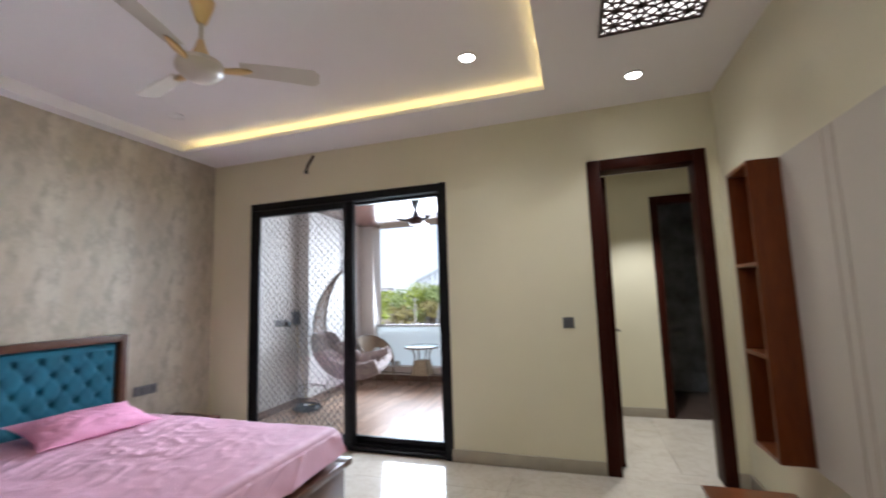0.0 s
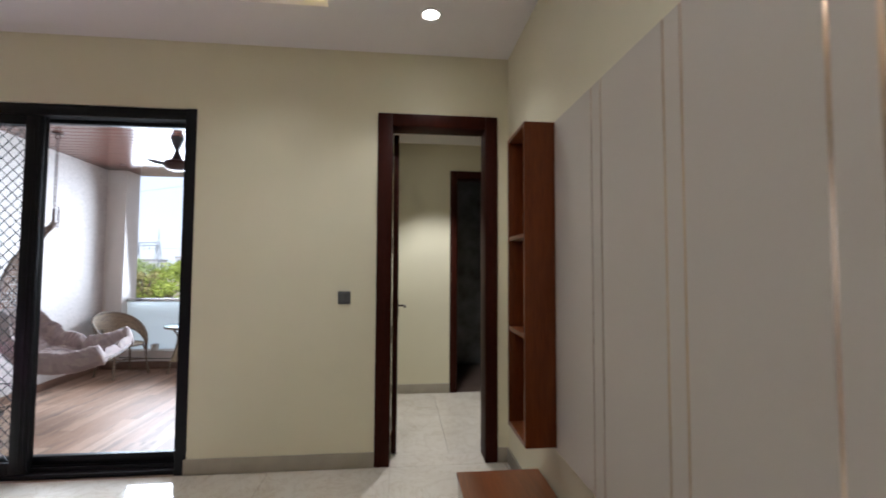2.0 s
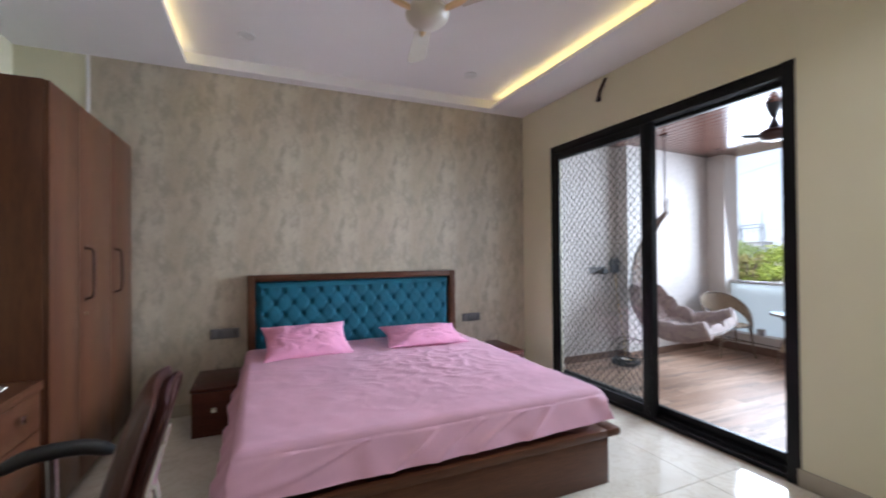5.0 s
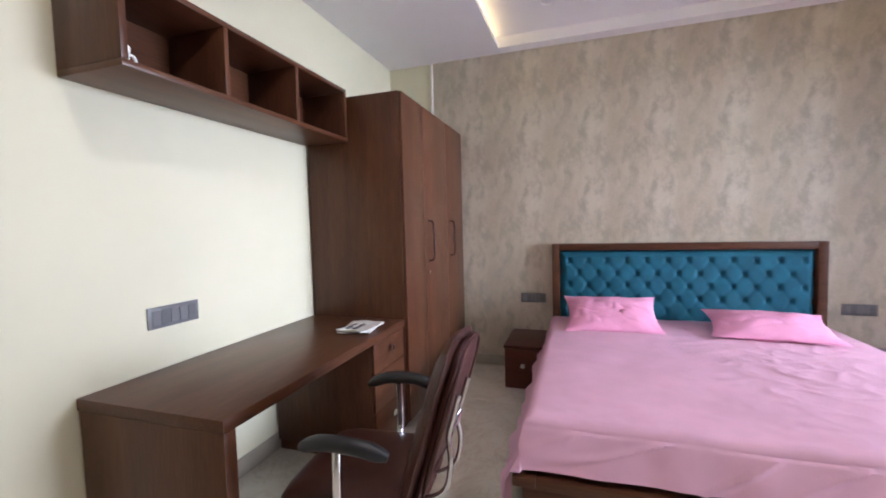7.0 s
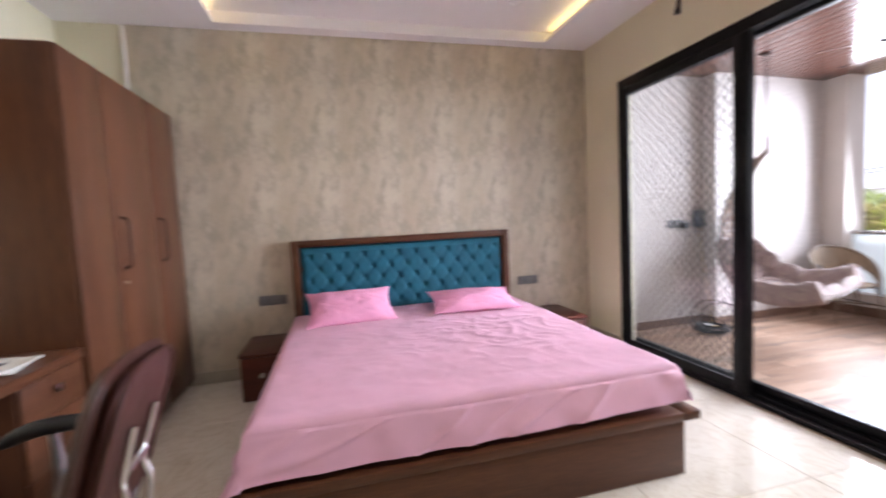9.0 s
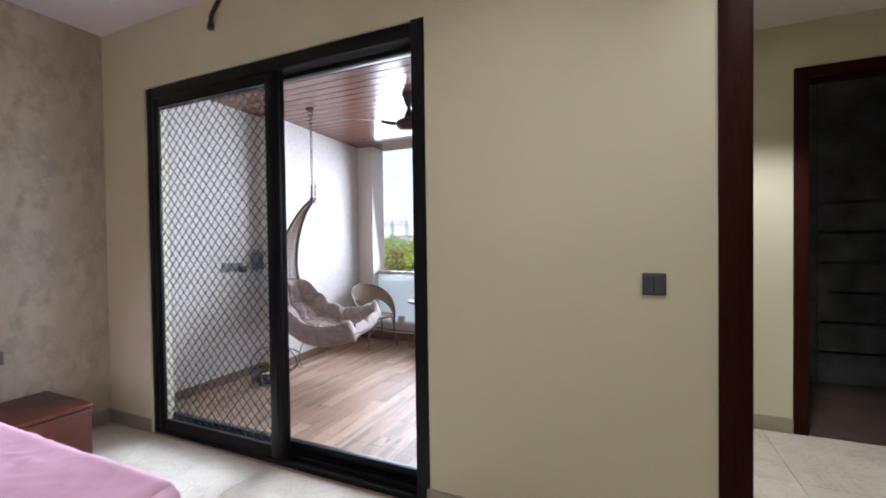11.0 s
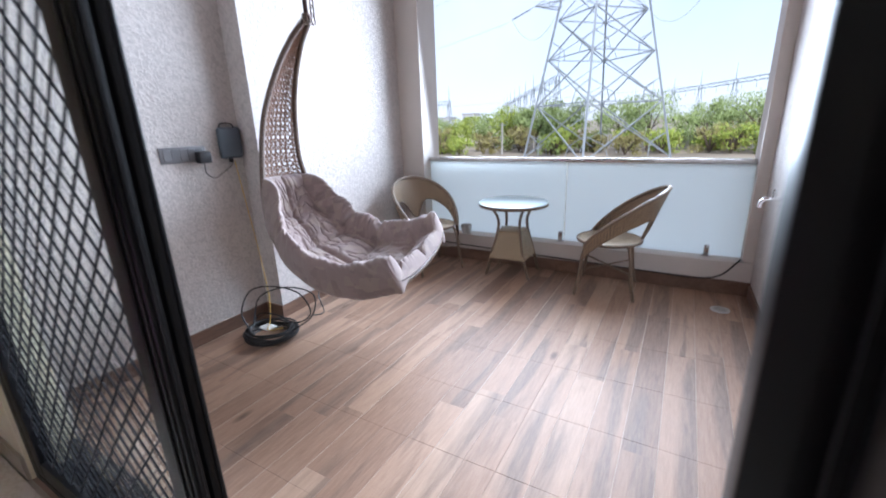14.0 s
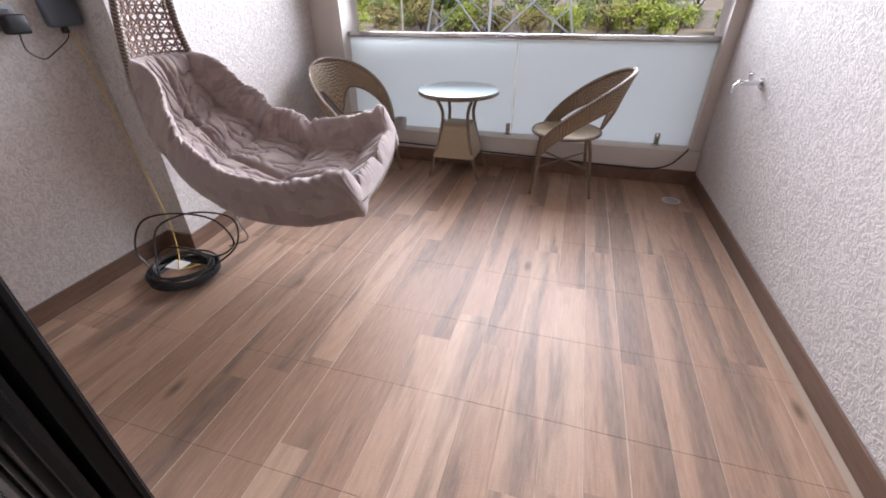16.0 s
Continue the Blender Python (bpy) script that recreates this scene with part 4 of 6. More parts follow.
# ---------------------------------------------------------------- wardrobe, desk, wall shelf
WX0, WX1, WY, WZ = W + 0.014, -1.26, -3.733, 2.204
ward = thing("wardrobe", ((WX0 + WX1) / 2, -4.0, 0), "tall walnut wardrobe with three doors", "wardrobe")
part("body", join(box(WX0, WX1, S + 0.013, WY - 0.022, 0.06, WZ, 0.002), box(WX0 + 0.02, WX1 - 0.02, S + 0.02, WY - 0.06, 0.0, 0.06)), M_WALNUT_V, ward)
seams = [WX0 + 0.002, -2.17, -1.63, WX1 - 0.002]
for k, (a, b) in enumerate(zip(seams, seams[1:])):
    d = part("door", box(a + 0.002, b - 0.002, WY - 0.020, WY, 0.065, WZ - 0.003, 0.002), M_WALNUT_V, ward)
    if k < 2:
        hx = b - 0.083
        part("handle", join(tube(spline([(hx, WY, 1.385), (hx, WY + 0.03, 1.375), (hx, WY + 0.04, 1.33), (hx, WY + 0.04, 1.14), (hx, WY + 0.03, 1.095), (hx, WY, 1.085)], 24), 0.0075, 8), box(hx - 0.013, hx + 0.013, WY, WY + 0.006, 1.37, 1.40, 0.002), box(hx - 0.013, hx + 0.013, WY, WY + 0.006, 1.07, 1.10, 0.002)), M_DARKMETAL, d, "dark bronze bow handle")
        if k == 1:
            part("lock", lathe([(0, 0.006), (0.009, 0.006), (0.011, 0.0)], 0, 0, 0, 16), M_CHROME, d, "small chrome lock")
            lk = d.children[-1]
            lk.matrix_basis = Matrix.Translation(Vector((hx, WY, 1.0))) @ Matrix.Rotation(radians(-90), 4, "X")
            lk.matrix_basis.translation -= ORG[ward.name]
            for vv in lk.data.vertices:
                vv.co += ORG[ward.name]

desk = thing("desk", (-0.48, -4.08, 0), "long walnut study desk fixed against the wall", "desk")
DZT = 0.742
part("desktop", box(WX1, 0.192, S + 0.002, -3.755, DZT - 0.045, DZT, 0.003), M_WALNUT_X, desk)
part("end_panel", box(0.140, 0.190, S + 0.013, -3.757, 0, DZT - 0.046, 0.003), M_WALNUT_V, desk)
part("pedestal", box(WX1, -0.845, S + 0.013, -3.785, 0.06, DZT - 0.046, 0.002), M_WALNUT_V, desk)
part("plinth", box(WX1 + 0.01, -0.855, S + 0.02, -3.83, 0, 0.06), M_WALNUT_X, desk)
for k, (z0, z1) in enumerate(((0.515, 0.690), (0.295, 0.510), (0.065, 0.290))):
    d = part("drawer", box(WX1 + 0.003, -0.847, -3.783, -3.765, z0, z1, 0.002), M_WALNUT_X, desk)
    kx, kz = -1.05, z1 - 0.068
    part("knob", join(box(kx - 0.007, kx + 0.007, -3.765, -3.747, kz - 0.007, kz + 0.007), box(kx - 0.018, kx + 0.018, -3.747, -3.739, kz - 0.018, kz + 0.018, 0.003)), M_CHROME, d, "square chrome knob")

SX0, SX1, SY, SZ0, SZ1 = -1.258, 0.172, -4.12, 1.912, 2.250
shelf = thing("wall_shelf", (-0.43, S, SZ0), "open walnut wall shelf with three compartments", "wall shelf")
part("board", box(SX0, SX1, S + 0.001, SY, SZ0, SZ0 + 0.024, 0.002), M_WALNUT_X, shelf)
part("board", box(SX0, SX1, S + 0.001, SY, SZ1 - 0.024, SZ1, 0.002), M_WALNUT_X, shelf)
for x in (SX0 + 0.012, -0.755, -0.278, SX1 - 0.012):
    part("divider", box(x - 0.012, x + 0.012, S + 0.001, SY - 0.001, SZ0 + 0.025, SZ1 - 0.025, 0.001), M_WALNUT_V, shelf)
part("back", box(SX0 + 0.025, SX1 - 0.025, S + 0.001, S + 0.010, SZ0 + 0.025, SZ1 - 0.025), M_WALNUT_X, shelf)
mug = thing("mug", (0.105, -4.235, SZ0 + 0.024), "white ceramic mug standing on the wall shelf", "mug")
part("cup", lathe([(0.0, 0.004), (0.026, 0.004), (0.036, 0.08), (0.039, 0.082), (0.040, 0.08), (0.030, 0.0), (0.0, 0.0)], 0.105, -4.235, SZ0 + 0.024, 28), M_WHITEPL, mug)
part("handle", tube(spline([(0.068, -4.235, SZ0 + 0.09), (0.045, -4.235, SZ0 + 0.085), (0.040, -4.235, SZ0 + 0.06), (0.072, -4.235, SZ0 + 0.042)], 10), 0.005, 8), M_WHITEPL, mug)


def page(dx, dy, turn, z, w, d, bend):
    def f(u, v):
        a, b = (u - 0.5) * w, (v - 0.5) * d
        c, s = math.cos(radians(turn)), math.sin(radians(turn))
        return (-0.98 + dx + a * c - b * s, -3.92 + dy + a * s + b * c, DZT + z + bend * (2 * u - 1) ** 2 + 0.003 * math.sin(7 * v + 3 * u))
    return sheet(f, 10, 8, 0.006)


paper_pile = thing("newspaper", (-0.98, -3.92, DZT), "folded newspapers lying on the desk", "newspaper")
part("sheet", page(0, 0, 12, 0.009, 0.27, 0.19, 0.006), M_NEWS, paper_pile)
part("sheet", page(0.03, 0.02, -6, 0.018, 0.24, 0.17, 0.010), M_NEWS, paper_pile)
part("print", join(*[page(-0.08 + 0.07 * (k % 3), -0.04 + 0.045 * (k // 3), -6, 0.0215, 0.05, 0.012, 0.001) for k in range(6)]), M_INK, paper_pile, "dark printed bars")


def socket_plate(name, origin, u, v, w, h, count, material, label):
    """A wall plate with rocker modules; u runs along the wall, v out of it."""
    o, u, v = Vector(origin), Vector(u), Vector(v)
    m = Matrix((u, v, Vector((0, 0, 1)))).transposed().to_4x4()
    m.translation = o

    def put(bm):
        bmesh.ops.transform(bm, matrix=m, verts=bm.verts)
        bmesh.ops.recalc_face_normals(bm, faces=bm.faces[:])
        return bm
    th = thing(name, origin, label, "switch" if "switch" in name else "socket")
    part("plate", put(box(-w / 2, w / 2, 0.001, 0.010, -h / 2, h / 2, 0.003)), material, th)
    mw = (w - 0.03) / count
    for k in range(count):
        c = -w / 2 + 0.015 + (k + 0.5) * mw
        if k % 3 == 1 and count > 2:
            part("outlet", put(join(box(c - mw * 0.46, c + mw * 0.46, 0.010, 0.0125, -h / 2 + 0.014, h / 2 - 0.014, 0.001, 1),
                                    *[box(c + a - 0.003, c + a + 0.003, 0.0125, 0.0135, b - 0.003, b + 0.003) for a, b in ((-0.009, -0.008), (0.009, -0.008), (0, 0.010))])), M_OUTLET, th)
        else:
            part("rocker", put(box(c - mw * 0.46, c + mw * 0.46, 0.010, 0.0145, -h / 2 + 0.014, h / 2 - 0.014, 0.0015, 1)), material, th)
    return th


socket_plate("socket_plate", (-0.215, S, 0.972), (-1, 0, 0), (0, 1, 0), 0.25, 0.095, 5, M_GREYPLATE, "grey modular socket plate above the desk")
socket_plate("socket_plate", (W + 0.003, -3.075, 0.66), (0, 1, 0), (1, 0, 0), 0.225, 0.085, 5, M_GREYPLATE, "grey modular socket plate over the nightstand by the wardrobe")
socket_plate("socket_plate", (W + 0.003, -0.695, 0.637), (0, 1, 0), (1, 0, 0), 0.215, 0.085, 5, M_GREYPLATE, "grey modular socket plate over the nightstand by the balcony door")
socket_plate("light_switch", (1.014, 0, 1.150), (-1, 0, 0), (0, -1, 0), 0.085, 0.088, 2, M_DARKPLATE, "small dark grey double light switch on the cream wall")
socket_plate("socket_plate", (E, -2.0, 0.485), (0, -1, 0), (-1, 0, 0), 0.24, 0.085, 5, M_DARKPLATE, "dark socket plate under the television panel")

# ---------------------------------------------------------------- television wall
tv = thing("media_wall", (2.14, -1.8, 0.53), "taupe laminate wall panel with paired brass strips", "wall panel")
cuts = [-0.80, -1.445, -1.520, -1.880, -1.953, -2.315, -2.395, -2.75]
for a, b in zip(cuts, cuts[1:]):
    part("board", box(2.112, E - 0.0005, b + 0.004, a - 0.004, 0.53, 2.045, 0.001, 1), M_PANEL, tv)
for y in cuts[1:-1]:
    part("strip", box(2.1135, E - 0.001, y - 0.0035, y + 0.0035, 0.53, 2.045), M_BRASS, tv, "polished brass strip")
niche = thing("box_shelf", (2.04, -0.92, 0.547), "tall teak box shelf with three open niches", "box shelf")
NX, NY0, NY1, NZ0, NZ1 = 1.965, -1.075, -0.77, 0.547, 2.042
part("side", box(NX, 2.111, NY0, NY0 + 0.02, NZ0, NZ1, 0.002), M_TEAK_V, niche)
part("side", box(NX, 2.111, NY1 - 0.02, NY1, NZ0, NZ1, 0.002), M_TEAK_V, niche)
for z in (NZ0, 1.035, 1.50, NZ1 - 0.02):
    part("shelf", box(NX + 0.001, 2.111, NY0 + 0.0205, NY1 - 0.0205, z, z + 0.02, 0.001, 1), M_TEAK_Y, niche)
part("back", box(2.104, 2.111, NY0 + 0.0205, NY1 - 0.0205, NZ0 + 0.021, NZ1 - 0.021), M_TEAK_V, niche)
tvc = thing("television_cabinet", (1.94, -1.6, 0), "low teak cabinet with grey drawer fronts under the wall panel", "cabinet")
part("top", box(1.708, E - 0.013, -2.62, -0.675, 0.245, 0.268, 0.003), M_TEAK_Y, tvc)
part("body", box(1.735, E - 0.013, -2.61, -0.685, 0.03, 0.244), M_PANEL, tvc)
part("plinth", box(1.80, E - 0.02, -2.58, -0.72, 0.0, 0.03), M_BLKPLASTIC, tvc)
for k in range(3):
    y1 = -0.687 - k * 0.642
    d = part("drawer", box(1.716, 1.734, y1 - 0.638, y1, 0.035, 0.241, 0.002), M_PANEL, tvc)
    part("knob", join(box(1.700, 1.716, y1 - 0.327, y1 - 0.313, 0.13, 0.144), box(1.692, 1.700, y1 - 0.338, y1 - 0.302, 0.12, 0.155, 0.003)), M_DARKMETAL, d, "small dark knob")

# ---------------------------------------------------------------- ceiling fittings
def downlight(x, y, z, lit):
    d = thing("downlight", (x, y, z), "lit round recessed ceiling downlight" if lit else "unlit round recessed ceiling downlight", "downlight", "ceiling downlights")
    part("ring", lathe([(0.046, 0.0), (0.062, -0.002), (0.066, -0.010), (0.060, -0.014), (0.048, -0.011), (0.046, 0.0)], x, y, z, 32), M_WHITEPL, d)
    part("lens", lathe([(0.0, -0.007), (0.047, -0.006), (0.047, -0.001), (0.0, -0.001)], x, y, z, 32), M_SPOT if lit else M_WHITEPL, d, "glowing lens" if lit else "")


for sx, sy, sz in SPOTS_ON:
    downlight(sx, sy, sz, True)
for sx, sy, sz in SPOTS_OFF:
    downlight(sx, sy, sz, False)

# pierced panel with light behind it
GX0, GX1, GY0, GY1 = 1.31, 1.85, -2.40, -1.045
gl = thing("ceiling_light", ((GX0 + GX1) / 2, (GY0 + GY1) / 2, ZC), "backlit dark pierced ceiling panel", "ceiling light")
part("frame", join(box(GX0, GX1, GY0, GY0 + 0.02, ZC - 0.014, ZC, 0.002), box(GX0, GX1, GY1 - 0.02, GY1, ZC - 0.014, ZC, 0.002), box(GX0, GX0 + 0.02, GY0 + 0.02, GY1 - 0.02, ZC - 0.014, ZC, 0.002), box(GX1 - 0.02, GX1, GY0 + 0.02, GY1 - 0.02, ZC - 0.014, ZC, 0.002)), M_DARKMETAL, gl)
part("diffuser", box(GX0 + 0.02, GX1 - 0.02, GY0 + 0.02, GY1 - 0.02, ZC - 0.004, ZC - 0.001), M_PANELGLOW, gl, "glowing warm diffuser")
bars = []
cw = (GX1 - GX0 - 0.04) / 4
nrow = int((GY1 - GY0 - 0.04) / cw)
ch = (GY1 - GY0 - 0.04) / nrow


def flat_bar(a, b, w):
    a, b = Vector(a), Vector(b)
    d = (b - a).normalized() * w
    s = Vector((-d.y, d.x))
    return prism([tuple(a - s), tuple(b - s), tuple(b + s), tuple(a + s)], ZC - 0.012, ZC - 0.005)


for i in range(4):
    for j in range(nrow):
        x, y = GX0 + 0.02 + (i + 0.5) * cw, GY0 + 0.02 + (j + 0.5) * ch
        for k in range(8):
            a = k * math.tau / 8 + 0.39
            ex, ey = x + math.cos(a) * cw * 0.54, y + math.sin(a) * ch * 0.54
            bars.append(flat_bar((x, y), (ex, ey), 0.0075))
            b2 = a + math.tau / 8
            bars.append(flat_bar((ex, ey), (x + math.cos(b2) * cw * 0.54, y + math.sin(b2) * ch * 0.54), 0.0055))
part("fretwork", join(*bars), M_DARKMETAL, gl, "dark star-patterned fretwork")


def ceiling_fan(x, y, top, hub_z, angles, mats, label, span=0.60, scale=1.0):
    body, trim = mats
    f = thing("ceiling_fan", (x, y, top), label, "ceiling fan")
    part("canopy", lathe([(0.0, 0.0), (0.062, 0.0), (0.055, -0.03), (0.026, -0.115), (0.018, -0.125), (0.0, -0.125)], x, y, top, 32), trim, f)
    part("rod", tube([(x, y, top - 0.1), (x, y, hub_z + 0.1)], 0.0095, 10), body, f)
    part("lower_canopy", lathe([(0.0, 0.15), (0.016, 0.15), (0.024, 0.12), (0.050, 0.055), (0.052, 0.04), (0.0, 0.04)], x, y, hub_z, 32), trim, f)
    part("motor", lathe([(0.0, 0.045), (0.07, 0.045), (0.105, 0.028), (0.118, 0.0), (0.112, -0.022), (0.085, -0.05), (0.04, -0.062), (0.0, -0.064)], x, y, hub_z, 40), body, f)
    for a in angles:
        c, s = math.cos(radians(a)), math.sin(radians(a))

        def bl(u, v, c=c, s=s):
            r = 0.19 + u * (span - 0.19)
            w = (0.050 + 0.012 * u) * (1 - 0.5 * max(0, u - 0.93) / 0.07)
            o = (v - 0.5) * 2 * w
            return (x + r * c - o * s, y + r * s + o * c, hub_z + 0.018 - 0.22 * o + 0.004 * math.sin(u * 3))
        b = part("blade", sheet(bl, 14, 5, 0.003), body, f)
        part("bracket", join(tube(spline([(x + 0.09 * c, y + 0.09 * s, hub_z - 0.004), (x + 0.15 * c, y + 0.15 * s, hub_z), (x + 0.25 * c, y + 0.25 * s, hub_z + 0.012)], 8), [0.016, 0.015, 0.015, 0.016, 0.017, 0.018, 0.018, 0.014, 0.006], 8)), trim, b)
    return f


ceiling_fan(-0.70, -1.965, ZU, 2.62, (36, 166, 284), (M_CREAMPLASTIC, M_GOLD), "cream ceiling fan with gold trim and three blades")

stub = thing("conduit_stub", (-1.43, 0, 2.775), "brown pipe stub projecting from the cream wall", "pipe")
part("pipe", tube([(-1.475, -0.012, 2.70), (-1.44, -0.03, 2.76), (-1.385, -0.012, 2.86)], 0.014, 10), M_DARKMETAL, stub)
part("cap", lathe([(0.0, 0.0), (0.020, 0.0), (0.020, 0.03), (0.0, 0.03)], -1.47, -0.014, 2.685, 14), M_BLKPLASTIC, stub)

# ---------------------------------------------------------------- office chair
def office_chair():
    """Built facing +y at the origin, then turned and set at the desk."""
    ch = thing("office_chair", (0, 0, 0), "brown leather office chair with chrome back bars at the desk", "office chair")

    def pad(w, d, th, m, curve=0.0):
        def f(sign):
            def g(u, v):
                a, b = 2 * u - 1, 2 * v - 1
                p = (max(0.0, 1 - abs(a) ** 4) * max(0.0, 1 - abs(b) ** 4)) ** 0.4
                rx = 1 - 0.10 * abs(b) ** 6
                ry = 1 - 0.06 * abs(a) ** 6
                return (a * w * rx, b * d * ry, sign * th * p + curve * a * a + 0.002 * noise.noise(Vector((a * 6, b * 6, 3))))
            return g
        bm = join(sheet(f(1), 28, 28), sheet(f(-1), 28, 28))
        bmesh.ops.remove_doubles(bm, verts=bm.verts, dist=0.0004)
        bmesh.ops.recalc_face_normals(bm, faces=bm.faces[:])
        bmesh.ops.transform(bm, matrix=m, verts=bm.verts)
        return bm
    part("seat", join(pad(0.25, 0.25, 0.05, pose(0, 0.02, 0.425)), pad(0.245, 0.245, 0.04, pose(0, 0.02, 0.385))), M_LEATHER, ch)
    back = part("backrest", pad(0.245, 0.285, 0.035, pose(0, -0.247, 0.683, 107, 0, 0), 0.02), M_LEATHER, ch)
    part("back_shell", pad(0.235, 0.272, 0.022, pose(0, -0.280, 0.675, 107, 0, 0), 0.02), M_LEATHER, back, "smooth brown leather outer shell with piping")
    rim = [(math.copysign(abs(math.cos(t)) ** 0.45, math.cos(t)) * 0.228, -0.300, 0.68 + math.copysign(abs(math.sin(t)) ** 0.45, math.sin(t)) * 0.252) for t in [k * math.tau / 48 for k in range(48)]]
    rim = [(x, y - (z - 0.68) * 0.306 - 0.30 * x * x, z) for x, y, z in rim]
    part("piping", tube(rim, 0.006, 8, closed=True), M_LEATHER, back)
    for sgn in (-1, 1):
        part("back_bar", tube(spline([(sgn * 0.083, -0.352, 0.775), (sgn * 0.078, -0.331, 0.70), (sgn * 0.074, -0.310, 0.62), (sgn * 0.085, -0.318, 0.53), (sgn * 0.085, -0.29, 0.43), (sgn * 0.07, -0.19, 0.385), (sgn * 0.06, 0.0, 0.385)], 40), 0.0105, 10), M_CHROME, ch, "bent chrome back bar")
        part("armrest", tube(spline([(sgn * 0.28, -0.17, 0.645), (sgn * 0.29, -0.08, 0.672), (sgn * 0.285, 0.05, 0.672), (sgn * 0.27, 0.14, 0.640)], 18), [0.014, 0.02, 0.024, 0.026, 0.027, 0.027, 0.027, 0.027, 0.027, 0.027, 0.027, 0.027, 0.027, 0.026, 0.025, 0.024, 0.022, 0.018, 0.010], 12), M_BLKPLASTIC, ch, "black padded armrest")
        part("arm_post", tube(spline([(sgn * 0.28, 0.0, 0.655), (sgn * 0.29, 0.0, 0.55), (sgn * 0.28, 0.0, 0.44), (sgn * 0.20, 0.0, 0.395)], 14), 0.016, 10), M_CHROME, ch)
    part("back_clamp", tube([(-0.068, -0.318, 0.645), (0.068, -0.318, 0.645)], 0.013, 10), M_CHROME, ch)
    part("column", tube([(0, 0, 0.10), (0, 0, 0.40)], 0.026, 14), M_CHROME, ch)
    for k in range(5):
        a = k * math.tau / 5 + 0.3
        c, s = math.cos(a), math.sin(a)
        leg = part("base_leg", tube([(0, 0, 0.115), (0.15 * c, 0.15 * s, 0.10), (0.29 * c, 0.29 * s, 0.075)], [0.028, 0.022, 0.014], 8), M_CHROME, ch)
        part("caster", join(tube([(0.29 * c - 0.022 * s, 0.29 * s + 0.022 * c, 0.030), (0.29 * c + 0.022 * s, 0.29 * s - 0.022 * c, 0.030)], 0.030, 16), tube([(0.29 * c, 0.29 * s, 0.03), (0.29 * c, 0.29 * s, 0.08)], 0.008, 8)), M_BLKPLASTIC, leg)
    return ch


oc = office_chair()
oc.matrix_basis = pose(-0.18, -3.42, 0, 0, 0, 184)

# ---------------------------------------------------------------- balcony: railing and fittings
RY = 3.165
rail = thing("glass_railing", (-1.04, RY, 0.235), "frosted glass balcony railing with a steel handrail", "railing")
for x0, x1 in ((-2.305, -1.012), (-1.006, 0.232)):
    p = part("pane", box(x0, x1, RY - 0.006, RY + 0.006, 0.240, 0.895, 0.001, 1), M_FROST, rail, "frosted white glass pane")
part("handrail", box(-2.308, 0.234, RY - 0.026, RY + 0.026, 0.893, 0.928, 0.004), M_STEEL, rail, "brushed steel handrail")
for x in (-1.55, -1.035, 0.02):
    part("clamp", join(box(x - 0.016, x + 0.016, RY - 0.035, RY - 0.007, 0.236, 0.318, 0.003), box(x - 0.03, x + 0.03, RY - 0.045, RY - 0.007, 0.2355, 0.243, 0.002)), M_STEEL, rail, "small steel glass clamp")
solo("cup", lathe([(0.0, 0.006), (0.040, 0.006), (0.045, 0.078), (0.049, 0.080), (0.049, 0.06), (0.043, 0.0), (0.0, 0.0)], -1.90, 3.095, 0.2355, 28), M_PALESTEEL, (-1.90, 3.095, 0.2355), "small grey cup standing on the kerb", "cup")

tap = thing("tap", (0.31, 2.50, 0.77), "chrome garden tap on the plaster wall", "tap")
TX = 0.3115
part("flange", tube([(TX, 2.50, 0.77), (TX - 0.008, 2.50, 0.77)], 0.026, 18), M_CHROME, tap)
part("body", tube([(TX - 0.006, 2.50, 0.77), (TX - 0.07, 2.50, 0.77), (TX - 0.10, 2.50, 0.768), (TX - 0.116, 2.50, 0.750), (TX - 0.118, 2.50, 0.722)], [0.012, 0.013, 0.013, 0.012, 0.0125], 12), M_CHROME, tap)
part("lever", join(tube([(TX - 0.06, 2.50, 0.775), (TX - 0.06, 2.50, 0.812)], 0.009, 10), tube([(TX - 0.06, 2.47, 0.815), (TX - 0.06, 2.53, 0.815)], 0.006, 8)), M_CHROME, tap)
drain = thing("floor_drain", (0.12, 2.72, 0), "round steel drain grate in the floor", "drain")
part("ring", lathe([(0.040, 0.001), (0.056, 0.001), (0.056, 0.004), (0.040, 0.004), (0.040, 0.001)], 0.12, 2.72, 0, 28), M_PALESTEEL, drain)
part("grate", join(*[box(0.12 - 0.036, 0.12 + 0.036, 2.72 + k * 0.012 - 0.002, 2.72 + k * 0.012 + 0.002, 0.001, 0.0035) for k in range(-2, 3)]), M_PALESTEEL, drain)

WXR = -2.597
socket_plate("socket_plate", (WXR, 1.025, 1.108), (0, 1, 0), (1, 0, 0), 0.25, 0.085, 5, M_GREYPLATE, "grey socket plate on the plaster wall")
ad = thing("plug_adapter", (WXR + 0.014, 1.115, 1.10), "black power adapter plugged into the socket", "adapter")
part("body", box(WXR + 0.014, WXR + 0.065, 1.08, 1.15, 1.055, 1.120, 0.008, 3), M_BLKPLASTIC, ad)
part("cable", tube(spline([(WXR + 0.04, 1.115, 1.056), (WXR + 0.03, 1.12, 1.0), (WXR + 0.02, 1.17, 0.965), (WXR + 0.02, 1.22, 0.985), (WXR + 0.03, 1.285, 1.03), (WXR + 0.03, 1.29, 1.07)], 30), 0.0025, 6), M_CABLE, ad)
rt = thing("router", (WXR, 1.30, 1.155), "dark blue-grey wireless router mounted on the wall", "router")
